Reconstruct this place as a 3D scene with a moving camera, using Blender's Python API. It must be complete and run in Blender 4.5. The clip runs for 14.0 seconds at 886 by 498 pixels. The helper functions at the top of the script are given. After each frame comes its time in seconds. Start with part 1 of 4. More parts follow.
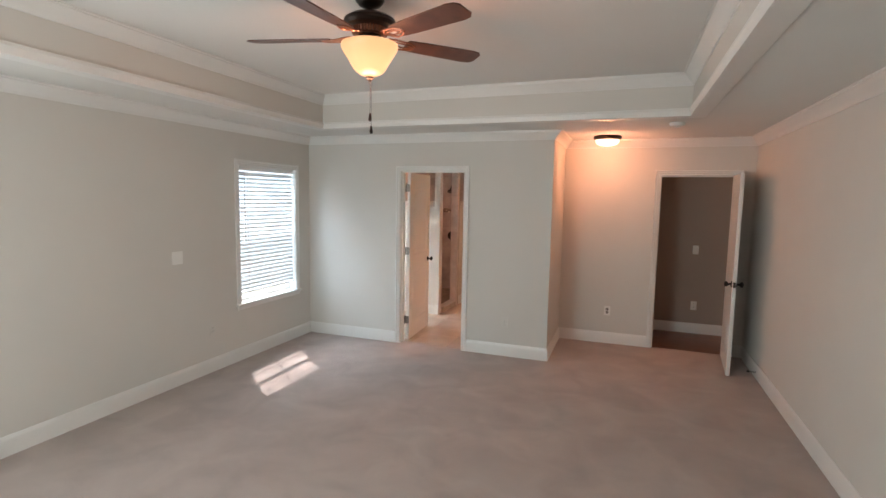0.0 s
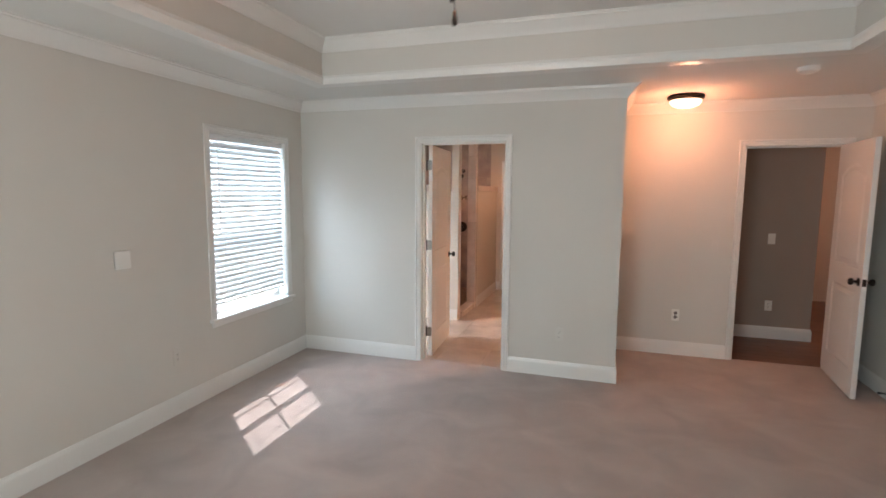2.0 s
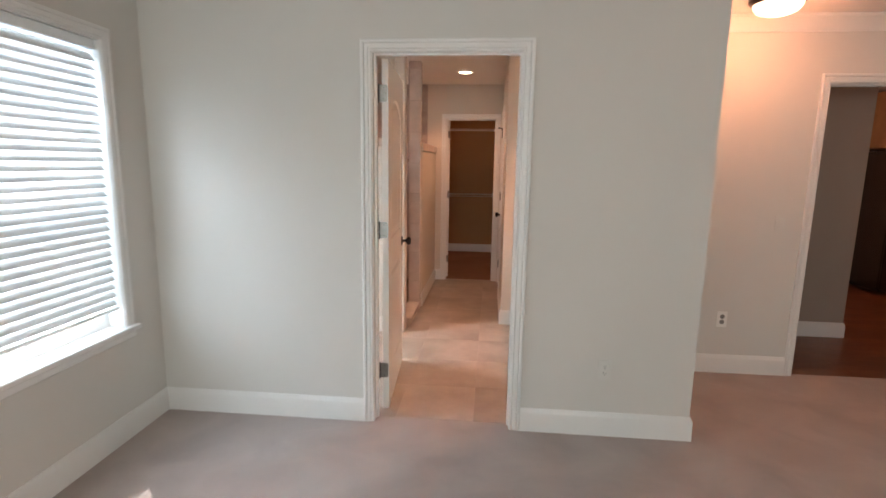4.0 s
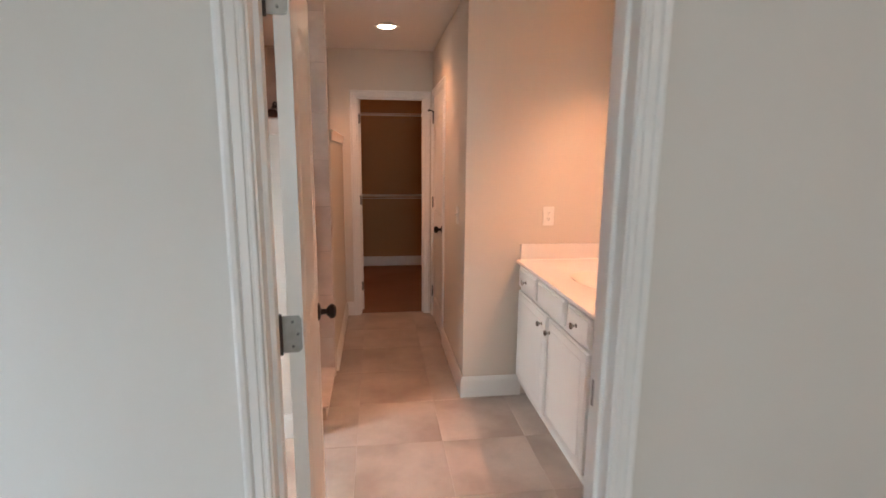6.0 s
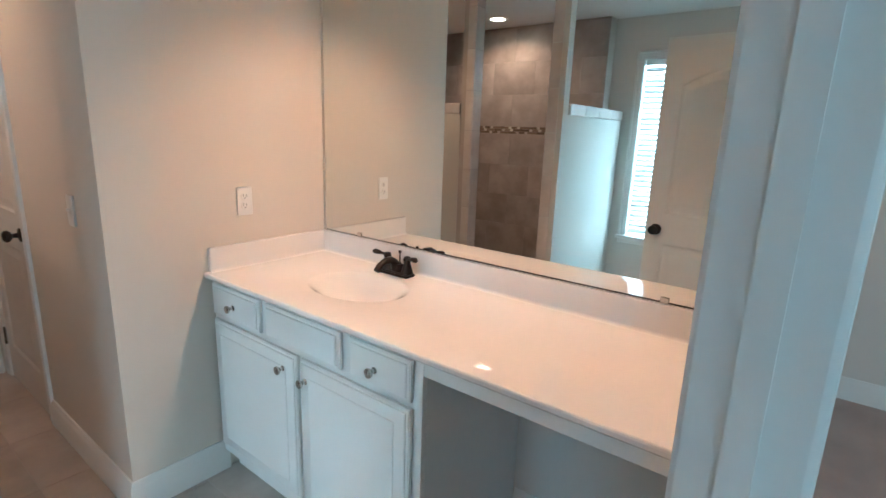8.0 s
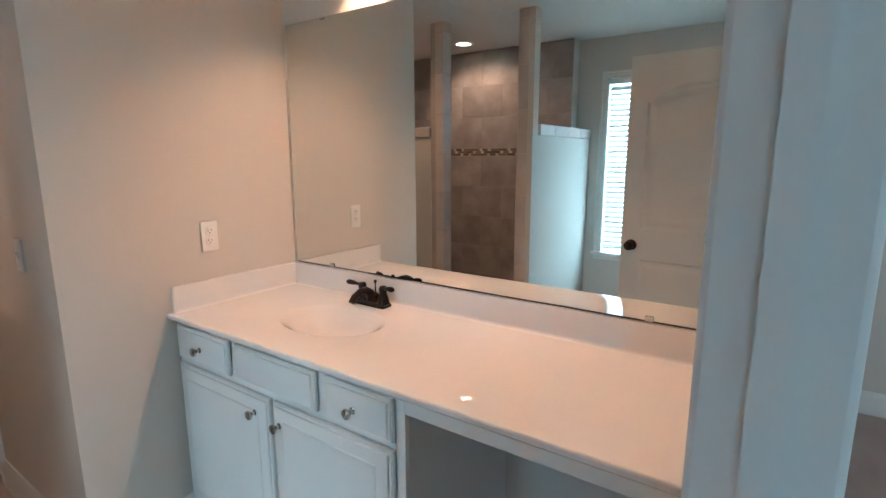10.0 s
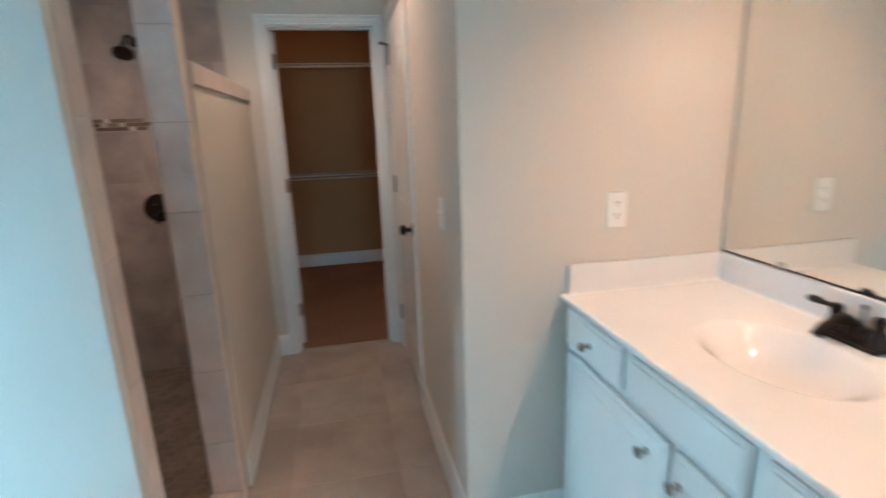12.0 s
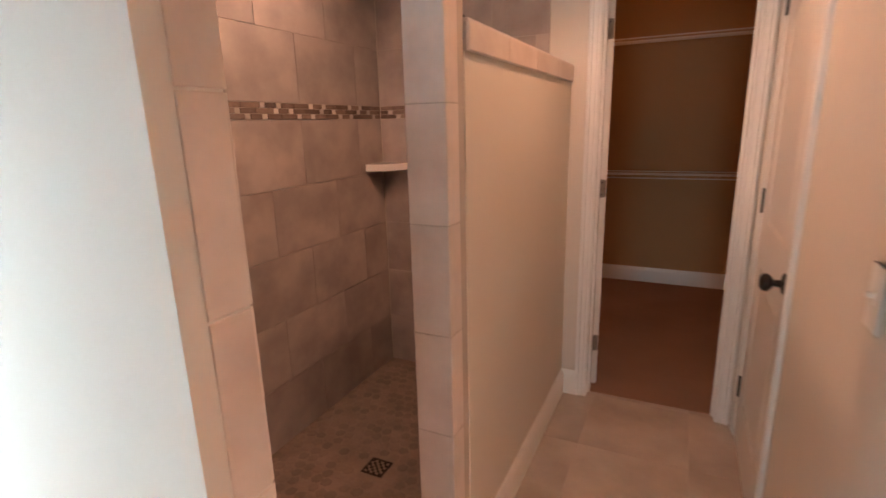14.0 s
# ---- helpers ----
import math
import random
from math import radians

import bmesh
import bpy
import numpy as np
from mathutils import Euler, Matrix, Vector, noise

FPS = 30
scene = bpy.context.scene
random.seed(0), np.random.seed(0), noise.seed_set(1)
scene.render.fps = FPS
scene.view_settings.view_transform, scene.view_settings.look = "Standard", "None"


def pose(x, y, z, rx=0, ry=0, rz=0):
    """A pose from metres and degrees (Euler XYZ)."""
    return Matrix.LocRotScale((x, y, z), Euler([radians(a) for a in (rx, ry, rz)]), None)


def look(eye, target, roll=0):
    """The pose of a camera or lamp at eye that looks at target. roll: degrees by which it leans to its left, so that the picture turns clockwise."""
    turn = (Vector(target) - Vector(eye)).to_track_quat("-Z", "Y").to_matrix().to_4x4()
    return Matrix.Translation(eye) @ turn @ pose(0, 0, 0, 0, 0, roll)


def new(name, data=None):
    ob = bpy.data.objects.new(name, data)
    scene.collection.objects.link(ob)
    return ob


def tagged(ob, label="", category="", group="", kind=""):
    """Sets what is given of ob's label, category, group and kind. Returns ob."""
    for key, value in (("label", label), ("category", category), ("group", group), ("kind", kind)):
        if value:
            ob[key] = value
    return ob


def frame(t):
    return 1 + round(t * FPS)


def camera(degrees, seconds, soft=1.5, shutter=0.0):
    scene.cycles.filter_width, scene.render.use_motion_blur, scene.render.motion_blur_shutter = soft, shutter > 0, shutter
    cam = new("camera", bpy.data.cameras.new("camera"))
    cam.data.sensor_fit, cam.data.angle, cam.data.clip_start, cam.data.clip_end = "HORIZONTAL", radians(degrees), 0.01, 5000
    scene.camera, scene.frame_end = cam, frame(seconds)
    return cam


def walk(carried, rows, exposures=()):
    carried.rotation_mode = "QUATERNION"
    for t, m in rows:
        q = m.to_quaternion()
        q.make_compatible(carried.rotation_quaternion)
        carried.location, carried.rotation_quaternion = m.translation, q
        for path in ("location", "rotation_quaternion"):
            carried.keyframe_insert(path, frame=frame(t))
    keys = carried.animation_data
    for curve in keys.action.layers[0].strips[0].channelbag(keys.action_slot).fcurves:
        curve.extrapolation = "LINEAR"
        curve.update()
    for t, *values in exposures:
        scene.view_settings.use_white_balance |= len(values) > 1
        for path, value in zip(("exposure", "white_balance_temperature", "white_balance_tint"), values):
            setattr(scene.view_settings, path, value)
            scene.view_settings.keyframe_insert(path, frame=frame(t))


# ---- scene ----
cam = camera(82.8, 14.0, shutter=0.5)
PATH = [
    (0, (2.462, -5.34, 1.732), (1.779, -3.471, 1.529), 1.0),
    (0.5, (2.327, -5.252, 1.695), (1.676, -3.373, 1.478), 0.9),
    (1, (2.212, -4.977, 1.67), (1.586, -3.099, 1.386), 0.7),
    (1.5, (2.021, -4.66, 1.667), (1.343, -2.799, 1.391), 0.8),
    (2, (1.583, -4.336, 1.598), (0.975, -2.444, 1.37), 0.4),
    (4.5, (0.468, -2.201, 1.46), (0.427, -0.231, 1.119), 0.6),
    (5, (0.342, -1.776, 1.539), (0.448, 0.192, 1.199), 0.0),
    (5.5, (0.305, -1.389, 1.542), (0.496, 0.566, 1.162), 0.7),
    (6, (0.21, -1.023, 1.505), (0.471, 0.927, 1.142), 0.5),
    (6.5, (0.15, -0.652, 1.496), (0.633, 1.253, 1.126), 0.3),
    (7, (0.144, -0.341, 1.467), (0.958, 1.439, 1.055), 1.1),
    (7.5, (0.14, -0.126, 1.446), (1.396, 1.369, 1.015), 2.0),
    (8, (0.133, 0.021, 1.452), (1.677, 1.209, 1.001), 2.0),
    (10.5, (0.225, 0.057, 1.454), (1.835, 1.195, 1.122), -0.6),
    (11, (0.288, 0.061, 1.431), (1.68, 1.446, 1.05), -1.2),
    (11.5, (0.322, 0.228, 1.43), (1.305, 1.902, 0.949), -0.6),
    (12, (0.376, 0.458, 1.437), (0.766, 2.36, 0.957), -2.0),
    (12.5, (0.423, 0.619, 1.441), (0.298, 2.557, 0.964), -2.0),
    (13, (0.534, 0.776, 1.447), (0.037, 2.651, 0.963), -0.9),
    (13.5, (0.513, 0.963, 1.423), (-0.18, 2.774, 0.933), -1.2),
    (14, (0.43, 1.18, 1.426), (-0.414, 2.928, 0.944), -1.5),
]
EXPOSURES = [(0.0, 0.62, 6850, 18), (1.0, 0.68, 6780, 18), (2.0, 0.72, 6650, 17), (4.5, 0.74, 6950, 19), (5.5, 0.85, 6900, 18), (6.0, 0.68, 6650, 18),
             (6.5, 0.57, 6450, 16), (7.0, 0.70, 5250, 0), (7.5, 0.78, 4780, -9), (8.0, 0.62, 4720, -9), (10.5, 0.32, 4820, -6), (11.0, 0.38, 4820, -6),
             (11.5, 0.46, 4720, -9), (12.0, 0.77, 4350, -15), (12.5, 0.72, 5550, 4), (13.0, 0.80, 5950, 11), (13.5, 0.92, 6120, 13), (14.0, 1.02, 6230, 13)]
walk(cam, [(t, look(eye, target, roll)) for t, eye, target, roll in PATH], EXPOSURES)

# ---------------------------------------------------------------- plan, metres
XL, XR = -1.275, 3.75          # bedroom side walls
YB = -6.1                      # bedroom back wall
W0, W1 = -0.022, 0.75          # bathroom doorway
XO = 1.715                     # outer corner of the bathroom block
YR = 1.0                       # back of the entry recess
D2A, D2B = 2.80, 3.575         # hall doorway
H = 2.44                       # soffit and bathroom ceiling
TX0, TX1, TY0, TY1 = -0.585, 2.91, -5.2, -0.735   # tray
TZ = 2.76
T = 0.115                      # wall thickness
DH = 2.03
DC = 2.02                      # head of the closet doorway
XM = 1.655                     # mirror wall
YV = 1.912                     # end wall of the vanity alcove
XH = 0.735                     # right wall of the passage
YC = 3.675                     # closet wall
XS = -0.084                    # passage side of the shower wall
XB = -1.150                    # furred back wall of the shower
YS = 1.60                      # bathroom edge of the tiled shower opening
YN = 1.56                      # bathroom side of the shower's front wall

# ---------------------------------------------------------------- world and lights
SUN_DIR = Vector((1.0, -0.81, -1.76)).normalized()
world = bpy.data.worlds.new("world")
scene.world = world
world.use_nodes = True
wn = world.node_tree.nodes
sky = wn.new("ShaderNodeTexSky")
sky.sky_type, sky.sun_disc = "NISHITA", False
sky.sun_elevation = math.asin(-SUN_DIR.z)
sky.sun_rotation = math.atan2(-SUN_DIR.x, -SUN_DIR.y)
world.node_tree.links.new(sky.outputs[0], wn["Background"].inputs[0])
wn["Background"].inputs[1].default_value = 0.12


def lamp(name, kind, m, energy, color, **more):
    d = bpy.data.lights.new(name, kind)
    d.energy, d.color = energy if kind == "SUN" else 0.6 * energy, color
    for k, v in more.items():
        if k == "size":
            d.size = v
        if k == "size_y":
            d.shape, d.size_y = "RECTANGLE", v
        if k == "radius":
            d.shadow_soft_size = v
        if k == "angle":
            d.angle = v
        if k == "spot":
            d.spot_size, d.spot_blend = v, 0.6
    ob = new(name, d)
    ob.matrix_world = m
    return ob


DAY = (0.88, 0.97, 1.0)
WARM = (1.0, 0.46, 0.27)
lamp("sun", "SUN", look((0, 0, 8), Vector((0, 0, 8)) + SUN_DIR), 5.0, (1.0, 0.995, 0.98), angle=radians(0.5))
# daylight in the window openings
lamp("daylight_bed", "AREA", look((XL - 0.078, -0.75, 1.31), (0, -0.75, 1.31)), 24, (0.56, 0.80, 1.0), size=0.93, size_y=1.36)
lamp("daylight_bath", "AREA", look((XL - 0.078, 1.04, 1.36), (0, 1.04, 1.36)), 66, (0.84, 0.96, 1.0), size=0.73, size_y=1.45)
# fill from the side, in an assumed window out of view
lamp("side_fill", "AREA", look((XL - 0.06, -4.5, 1.3), (0, -4.5, 1.5)), 16, DAY, size=0.98, size_y=1.36)
lamp("daylight_back", "AREA", look((0.45, YB - 0.05, 1.4), (0.95, 0, 1.35)), 76, (0.73, 0.93, 0.95), size=1.1, size_y=1.5)
# extra lamp outside, high before the bedroom window, in place of sky light
lamp("sky_fill_bed", "AREA", look((XL - 0.30, -0.75, 2.20), (XL + 0.25, -0.75, 1.30)), 38, (0.62, 0.83, 1.0), size=0.95, size_y=0.34)
# lamps of the place
lamp("bulb_fan", "POINT", pose(1.15, -2.92, 2.464), 8, WARM, radius=0.03)
lamp("bulb_fan_down", "POINT", pose(1.15, -2.92, 2.29), 13, WARM, radius=0.09)
lamp("bulb_entry", "POINT", pose(2.21, 0.54, 2.25), 14, (1.0, 0.41, 0.21), radius=0.07)
lamp("bulb_hall", "SPOT", pose(0.304, 2.86, 2.405), 35, (1.0, 0.45, 0.23), radius=0.04, spot=radians(138))
lamp("bulb_shower", "SPOT", pose(-0.80, 2.56, 2.412), 41, (1.0, 0.52, 0.32), radius=0.03, spot=radians(152))
for ly in (0.70, 0.94, 1.18, 1.42):
    lamp("bulb_vanity", "POINT", pose(XM - 0.14, ly, 2.150), 20, (1.0, 0.47, 0.25), radius=0.025)
# unseen fill lamps added to brighten kitchen and closet, without fixtures
lamp("kitchen_fill", "POINT", pose(4.6, 2.4, 2.2), 23, WARM, radius=0.1)
lamp("closet_fill", "POINT", pose(0.1, 4.7, 2.36), 4.2, (1.0, 0.34, 0.10), radius=0.06)

# ---------------------------------------------------------------- materials


def mat(name, base, rough=0.6, metal=0.0, var=0.06, scale=3.0, fine=120.0, bump=0.05, dist=0.002, rand=0.0, tint=None, spec=0.5,
        blotch=0.5, stretch=None, island=0.0):
    """Principled paint, stone, metal or cloth with a coarse and a fine variation and fine relief."""
    m = bpy.data.materials.new(name)
    m.use_nodes = True
    nt = m.node_tree
    n, lk = nt.nodes, nt.links
    b = n["Principled BSDF"]
    co = n.new("ShaderNodeTexCoord")
    big, small = n.new("ShaderNodeTexNoise"), n.new("ShaderNodeTexNoise")
    big.inputs["Scale"].default_value, big.inputs["Detail"].default_value = scale, 5
    small.inputs["Scale"].default_value, small.inputs["Detail"].default_value = fine, 3
    src = co.outputs["Object"]
    if rand:
        oi, off, sc = n.new("ShaderNodeObjectInfo"), n.new("ShaderNodeVectorMath"), n.new("ShaderNodeVectorMath")
        sc.operation = "SCALE"
        sc.inputs[0].default_value = (37, 19, 53)
        lk.new(oi.outputs["Random"], sc.inputs["Scale"])
        lk.new(co.outputs["Object"], off.inputs[0])
        lk.new(sc.outputs[0], off.inputs[1])
        src = off.outputs[0]
    if stretch:
        mp = n.new("ShaderNodeMapping")
        mp.inputs["Rotation"].default_value, mp.inputs["Scale"].default_value = (0, 0, radians(stretch[0])), (stretch[1], stretch[2], 1)
        lk.new(src, mp.inputs["Vector"])
        lk.new(mp.outputs[0], big.inputs["Vector"])
        big.inputs["Distortion"].default_value = 0.6
    else:
        lk.new(src, big.inputs["Vector"])
    lk.new(src, small.inputs["Vector"])
    mix = n.new("ShaderNodeMix")
    mix.data_type = "RGBA"
    other = tint or [c * (1 - 2.2 * var) for c in base]
    mix.inputs[6].default_value, mix.inputs[7].default_value = (*base, 1), (*other, 1)
    ramp = n.new("ShaderNodeMapRange")
    ramp.inputs[1].default_value, ramp.inputs[2].default_value = 0.5 - 0.25 * blotch - 0.05, 0.5 + 0.25 * blotch + 0.05
    lk.new(big.outputs["Fac"], ramp.inputs[0])
    lk.new(ramp.outputs[0], mix.inputs[0])
    hsv = n.new("ShaderNodeHueSaturation")
    lk.new(mix.outputs[2], hsv.inputs["Color"])
    val = n.new("ShaderNodeMapRange")
    val.inputs[3].default_value, val.inputs[4].default_value = 1 - var, 1 + var
    lk.new(small.outputs["Fac"], val.inputs[0])
    last = val.outputs[0]
    if rand:
        rr, mul = n.new("ShaderNodeMapRange"), n.new("ShaderNodeMath")
        rr.inputs[3].default_value, rr.inputs[4].default_value = 1 - rand, 1 + rand
        mul.operation = "MULTIPLY"
        lk.new(oi.outputs["Random"], rr.inputs[0])
        lk.new(rr.outputs[0], mul.inputs[0])
        lk.new(last, mul.inputs[1])
        last = mul.outputs[0]
    if island:
        ge, ir, im = n.new("ShaderNodeNewGeometry"), n.new("ShaderNodeMapRange"), n.new("ShaderNodeMath")
        ir.inputs[3].default_value, ir.inputs[4].default_value = 1 - island, 1 + island
        im.operation = "MULTIPLY"
        lk.new(ge.outputs["Random Per Island"], ir.inputs[0])
        lk.new(ir.outputs[0], im.inputs[0])
        lk.new(last, im.inputs[1])
        last = im.outputs[0]
    lk.new(last, hsv.inputs["Value"])
    lk.new(hsv.outputs[0], b.inputs["Base Color"])
    b.inputs["Roughness"].default_value, b.inputs["Metallic"].default_value = rough, metal
    b.inputs["Specular IOR Level"].default_value = spec
    if bump:
        bp = n.new("ShaderNodeBump")
        bp.inputs["Strength"].default_value, bp.inputs["Distance"].default_value = bump, dist
        lk.new(small.outputs["Fac"], bp.inputs["Height"])
        lk.new(bp.outputs[0], b.inputs["Normal"])
    return m


def glow(name, color, strength, base=(0.9, 0.85, 0.75)):
    m = bpy.data.materials.new(name)
    m.use_nodes = True
    b = m.node_tree.nodes["Principled BSDF"]
    b.inputs["Base Color"].default_value = (*base, 1)
    b.inputs["Emission Color"].default_value = (*color, 1)
    b.inputs["Emission Strength"].default_value = strength
    b.inputs["Roughness"].default_value = 0.3
    return m


def clear(name, base=(1, 1, 1), rough=0.0):
    m = bpy.data.materials.new(name)
    m.use_nodes = True
    b = m.node_tree.nodes["Principled BSDF"]
    b.inputs["Base Color"].default_value = (*base, 1)
    b.inputs["Transmission Weight"].default_value = 1
    b.inputs["Roughness"].default_value, b.inputs["IOR"].default_value = rough, 1.45
    return m


PAINT = mat("wall_paint", (0.645, 0.62, 0.575), 0.75, var=0.015, scale=1.2, fine=260, bump=0.12, dist=0.001, spec=0.25)
CEIL = mat("ceiling_paint", (0.74, 0.73, 0.70), 0.9, var=0.012, scale=1.5, fine=180, bump=0.18, dist=0.0012, spec=0.2)
TRIM = mat("trim_paint", (0.76, 0.75, 0.72), 0.35, var=0.02, scale=2, fine=60, bump=0.03, dist=0.001)
CARPET = mat("carpet", (0.55, 0.474, 0.438), 1.0, var=0.14, scale=2.7, fine=420, bump=0.9, dist=0.006, spec=0.05, tint=(0.445, 0.381, 0.352), blotch=0.6, stretch=(40, 1.0, 1.1))
# hall walls: darker and browner than the bedroom walls
TAUPE = mat("taupe_wall", (0.36, 0.30, 0.255), 0.75, var=0.015, scale=1.2, fine=260, bump=0.12, dist=0.001, spec=0.25)
# copy of the wall paint, tanned: warm lamp light put into its colour
WARM_LIT_PAINT = mat("bath_wall_paint", (0.635, 0.585, 0.515), 0.75, var=0.015, scale=1.2, fine=260, bump=0.12, dist=0.001, spec=0.25)
# closet walls: darker and more orange than the other walls
TAN = mat("closet_wall_tan", (0.42, 0.26, 0.135), 0.8, var=0.02, scale=1.2, fine=260, bump=0.12, dist=0.001, spec=0.2)
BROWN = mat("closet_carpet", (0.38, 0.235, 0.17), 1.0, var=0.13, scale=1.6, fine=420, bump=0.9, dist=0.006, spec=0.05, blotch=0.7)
TILE = mat("floor_tile", (0.54, 0.465, 0.405), 0.30, var=0.05, scale=2.6, fine=40, bump=0.03, rand=0.05, tint=(0.34, 0.28, 0.235), blotch=0.45)
GROUT = mat("grout", (0.50, 0.44, 0.385), 0.9, var=0.06, scale=9, fine=200, bump=0.3)
WTILE = mat("shower_tile", (0.45, 0.385, 0.35), 0.35, var=0.05, scale=5, fine=30, bump=0.03, rand=0.06, tint=(0.30, 0.255, 0.235), blotch=0.45)
BULL = mat("bullnose_tile", (0.66, 0.585, 0.535), 0.4, var=0.05, scale=7, fine=35, bump=0.04, rand=0.06, tint=(0.54, 0.465, 0.42), blotch=0.6)
MOSAIC = mat("mosaic_glass", (0.17, 0.125, 0.10), 0.18, var=0.1, scale=20, fine=80, bump=0.02, rand=0.35, tint=(0.25, 0.19, 0.155))
STONE = mat("mosaic_stone", (0.60, 0.54, 0.48), 0.4, var=0.08, scale=20, fine=80, bump=0.03, rand=0.2)
PEBBLE = mat("shower_floor_stone", (0.25, 0.185, 0.14), 0.55, var=0.12, scale=7, fine=60, bump=0.1, tint=(0.17, 0.125, 0.095), island=0.2)
WOOD = mat("hall_plank", (0.20, 0.085, 0.045), 0.3, var=0.12, scale=4, fine=60, bump=0.05, rand=0.2, tint=(0.12, 0.05, 0.028))
BLADE = mat("fan_blade_wood", (0.11, 0.042, 0.026), 0.35, var=0.2, scale=12, fine=90, bump=0.05)
BRONZE = mat("oiled_bronze", (0.035, 0.026, 0.022), 0.32, 0.8, var=0.15, scale=25, fine=120, bump=0.03)
NICKEL = mat("satin_nickel", (0.58, 0.57, 0.55), 0.14, 1.0, var=0.05, scale=30, fine=200, bump=0.02)
HINGE = mat("hinge_metal", (0.30, 0.29, 0.27), 0.36, 1.0, var=0.08, scale=40, fine=200, bump=0.03)
SCREW = mat("screw_metal", (0.12, 0.115, 0.11), 0.45, 1.0, var=0.08, scale=40, fine=200, bump=0.0)
COPPER = mat("fan_bracket_metal", (0.36, 0.17, 0.11), 0.4, 0.7, var=0.15, scale=30, fine=120, bump=0.05)
CAB = mat("cabinet_paint", (0.76, 0.77, 0.75), 0.35, var=0.015, scale=3, fine=70, bump=0.03)
MARBLE = mat("cultured_marble", (0.80, 0.77, 0.74), 0.05, var=0.012, scale=4, fine=40, bump=0.0)
PLATE = mat("plate_plastic", (0.80, 0.79, 0.75), 0.35, var=0.01, scale=9, fine=80, bump=0.0)
PALE = mat("painted_plate", (0.64, 0.62, 0.575), 0.5, var=0.01, scale=9, fine=80, bump=0.0)
SOCKET = mat("grey_socket", (0.20, 0.19, 0.18), 0.4, var=0.02, scale=9, fine=80, bump=0.0)
DARK = mat("dark_slot", (0.02, 0.02, 0.02), 0.6, var=0.05, scale=9, fine=80, bump=0.0)
WIRE = mat("wire_vinyl", (0.75, 0.73, 0.70), 0.4, var=0.02, scale=9, fine=80, bump=0.0)
SIDING = mat("outside_siding", (0.55, 0.52, 0.47), 0.8, var=0.05, scale=4, fine=40, bump=0.1)
GRASS = mat("pale_ground", (0.46, 0.46, 0.40), 1.0, var=0.1, scale=0.8, fine=30, bump=0.4, dist=0.02)
BOWL = glow("lit_alabaster_glass", (1.0, 0.60, 0.28), 0.55, (0.05, 0.035, 0.025))
SHADE = glow("lit_bell_glass", (1.0, 0.76, 0.46), 1.1, (0.26, 0.17, 0.10))
BULB = glow("lit_diffuser", (1.0, 0.78, 0.52), 1.6)
LENS = glow("lit_downlight_lens", (1.0, 0.80, 0.58), 22.0)
GLASS = clear("window_glass")
SILVER = mat("mirror_silver", (0.80, 0.82, 0.79), 0.0, 1.0, var=0.0, scale=1, fine=1, bump=0.0)
FRIDGE = mat("dark_appliance", (0.03, 0.02, 0.017), 0.25, 0.3, var=0.1, scale=3, fine=40, bump=0.0)
OAK = mat("tan_cabinet_wood", (0.42, 0.27, 0.15), 0.45, var=0.1, scale=6, fine=50, bump=0.05)
for _g, _f in ((SHADE, 0.6), (BOWL, 0.05)):
    _s = _g.node_tree
    _st, _sm = _s.nodes.new("ShaderNodeBsdfTranslucent"), _s.nodes.new("ShaderNodeMixShader")
    _st.inputs[0].default_value, _sm.inputs[0].default_value = (1.0, 0.84, 0.66, 1), _f
    _s.links.new(_s.nodes["Principled BSDF"].outputs[0], _sm.inputs[1])
    _s.links.new(_st.outputs[0], _sm.inputs[2])
    _s.links.new(_sm.outputs[0], _s.nodes["Material Output"].inputs[0])
SLAT = bpy.data.materials.new("blind_slat_white")
SLAT.use_nodes = True
_n = SLAT.node_tree.nodes
_tr, _mx = _n.new("ShaderNodeBsdfTranslucent"), _n.new("ShaderNodeMixShader")
_tr.inputs[0].default_value = (0.85, 0.88, 0.88, 1)
_n["Principled BSDF"].inputs["Base Color"].default_value = (0.82, 0.83, 0.82, 1)
_n["Principled BSDF"].inputs["Roughness"].default_value = 0.45
_mx.inputs[0].default_value = 0.09
SLAT.node_tree.links.new(_n["Principled BSDF"].outputs[0], _mx.inputs[1])
SLAT.node_tree.links.new(_tr.outputs[0], _mx.inputs[2])
SLAT.node_tree.links.new(_mx.outputs[0], _n["Material Output"].inputs[0])

# ---------------------------------------------------------------- mesh helpers


def mesh_of(bm, name, material, smooth=False):
    bmesh.ops.recalc_face_normals(bm, faces=bm.faces)
    me = bpy.data.meshes.new(name)
    bm.to_mesh(me)
    bm.free()
    me.materials.append(material)
    if smooth:
        for p in me.polygons:
            p.use_smooth = True
        me.set_sharp_from_angle(angle=radians(40))
    return me


def part(name, bm, material, parent=None, label="", smooth=False):
    ob = new(name, mesh_of(bm, name, material, smooth))
    ob.parent = parent
    if label:
        ob["label"] = label
    return ob


def setting(name, bm, material, label, category, smooth=False):
    return tagged(part(name, bm, material, None, "", smooth), label, category, kind="structure")


def empty(name, m=None):
    ob = new(name)
    if m is not None:
        ob.matrix_world = m
    return ob


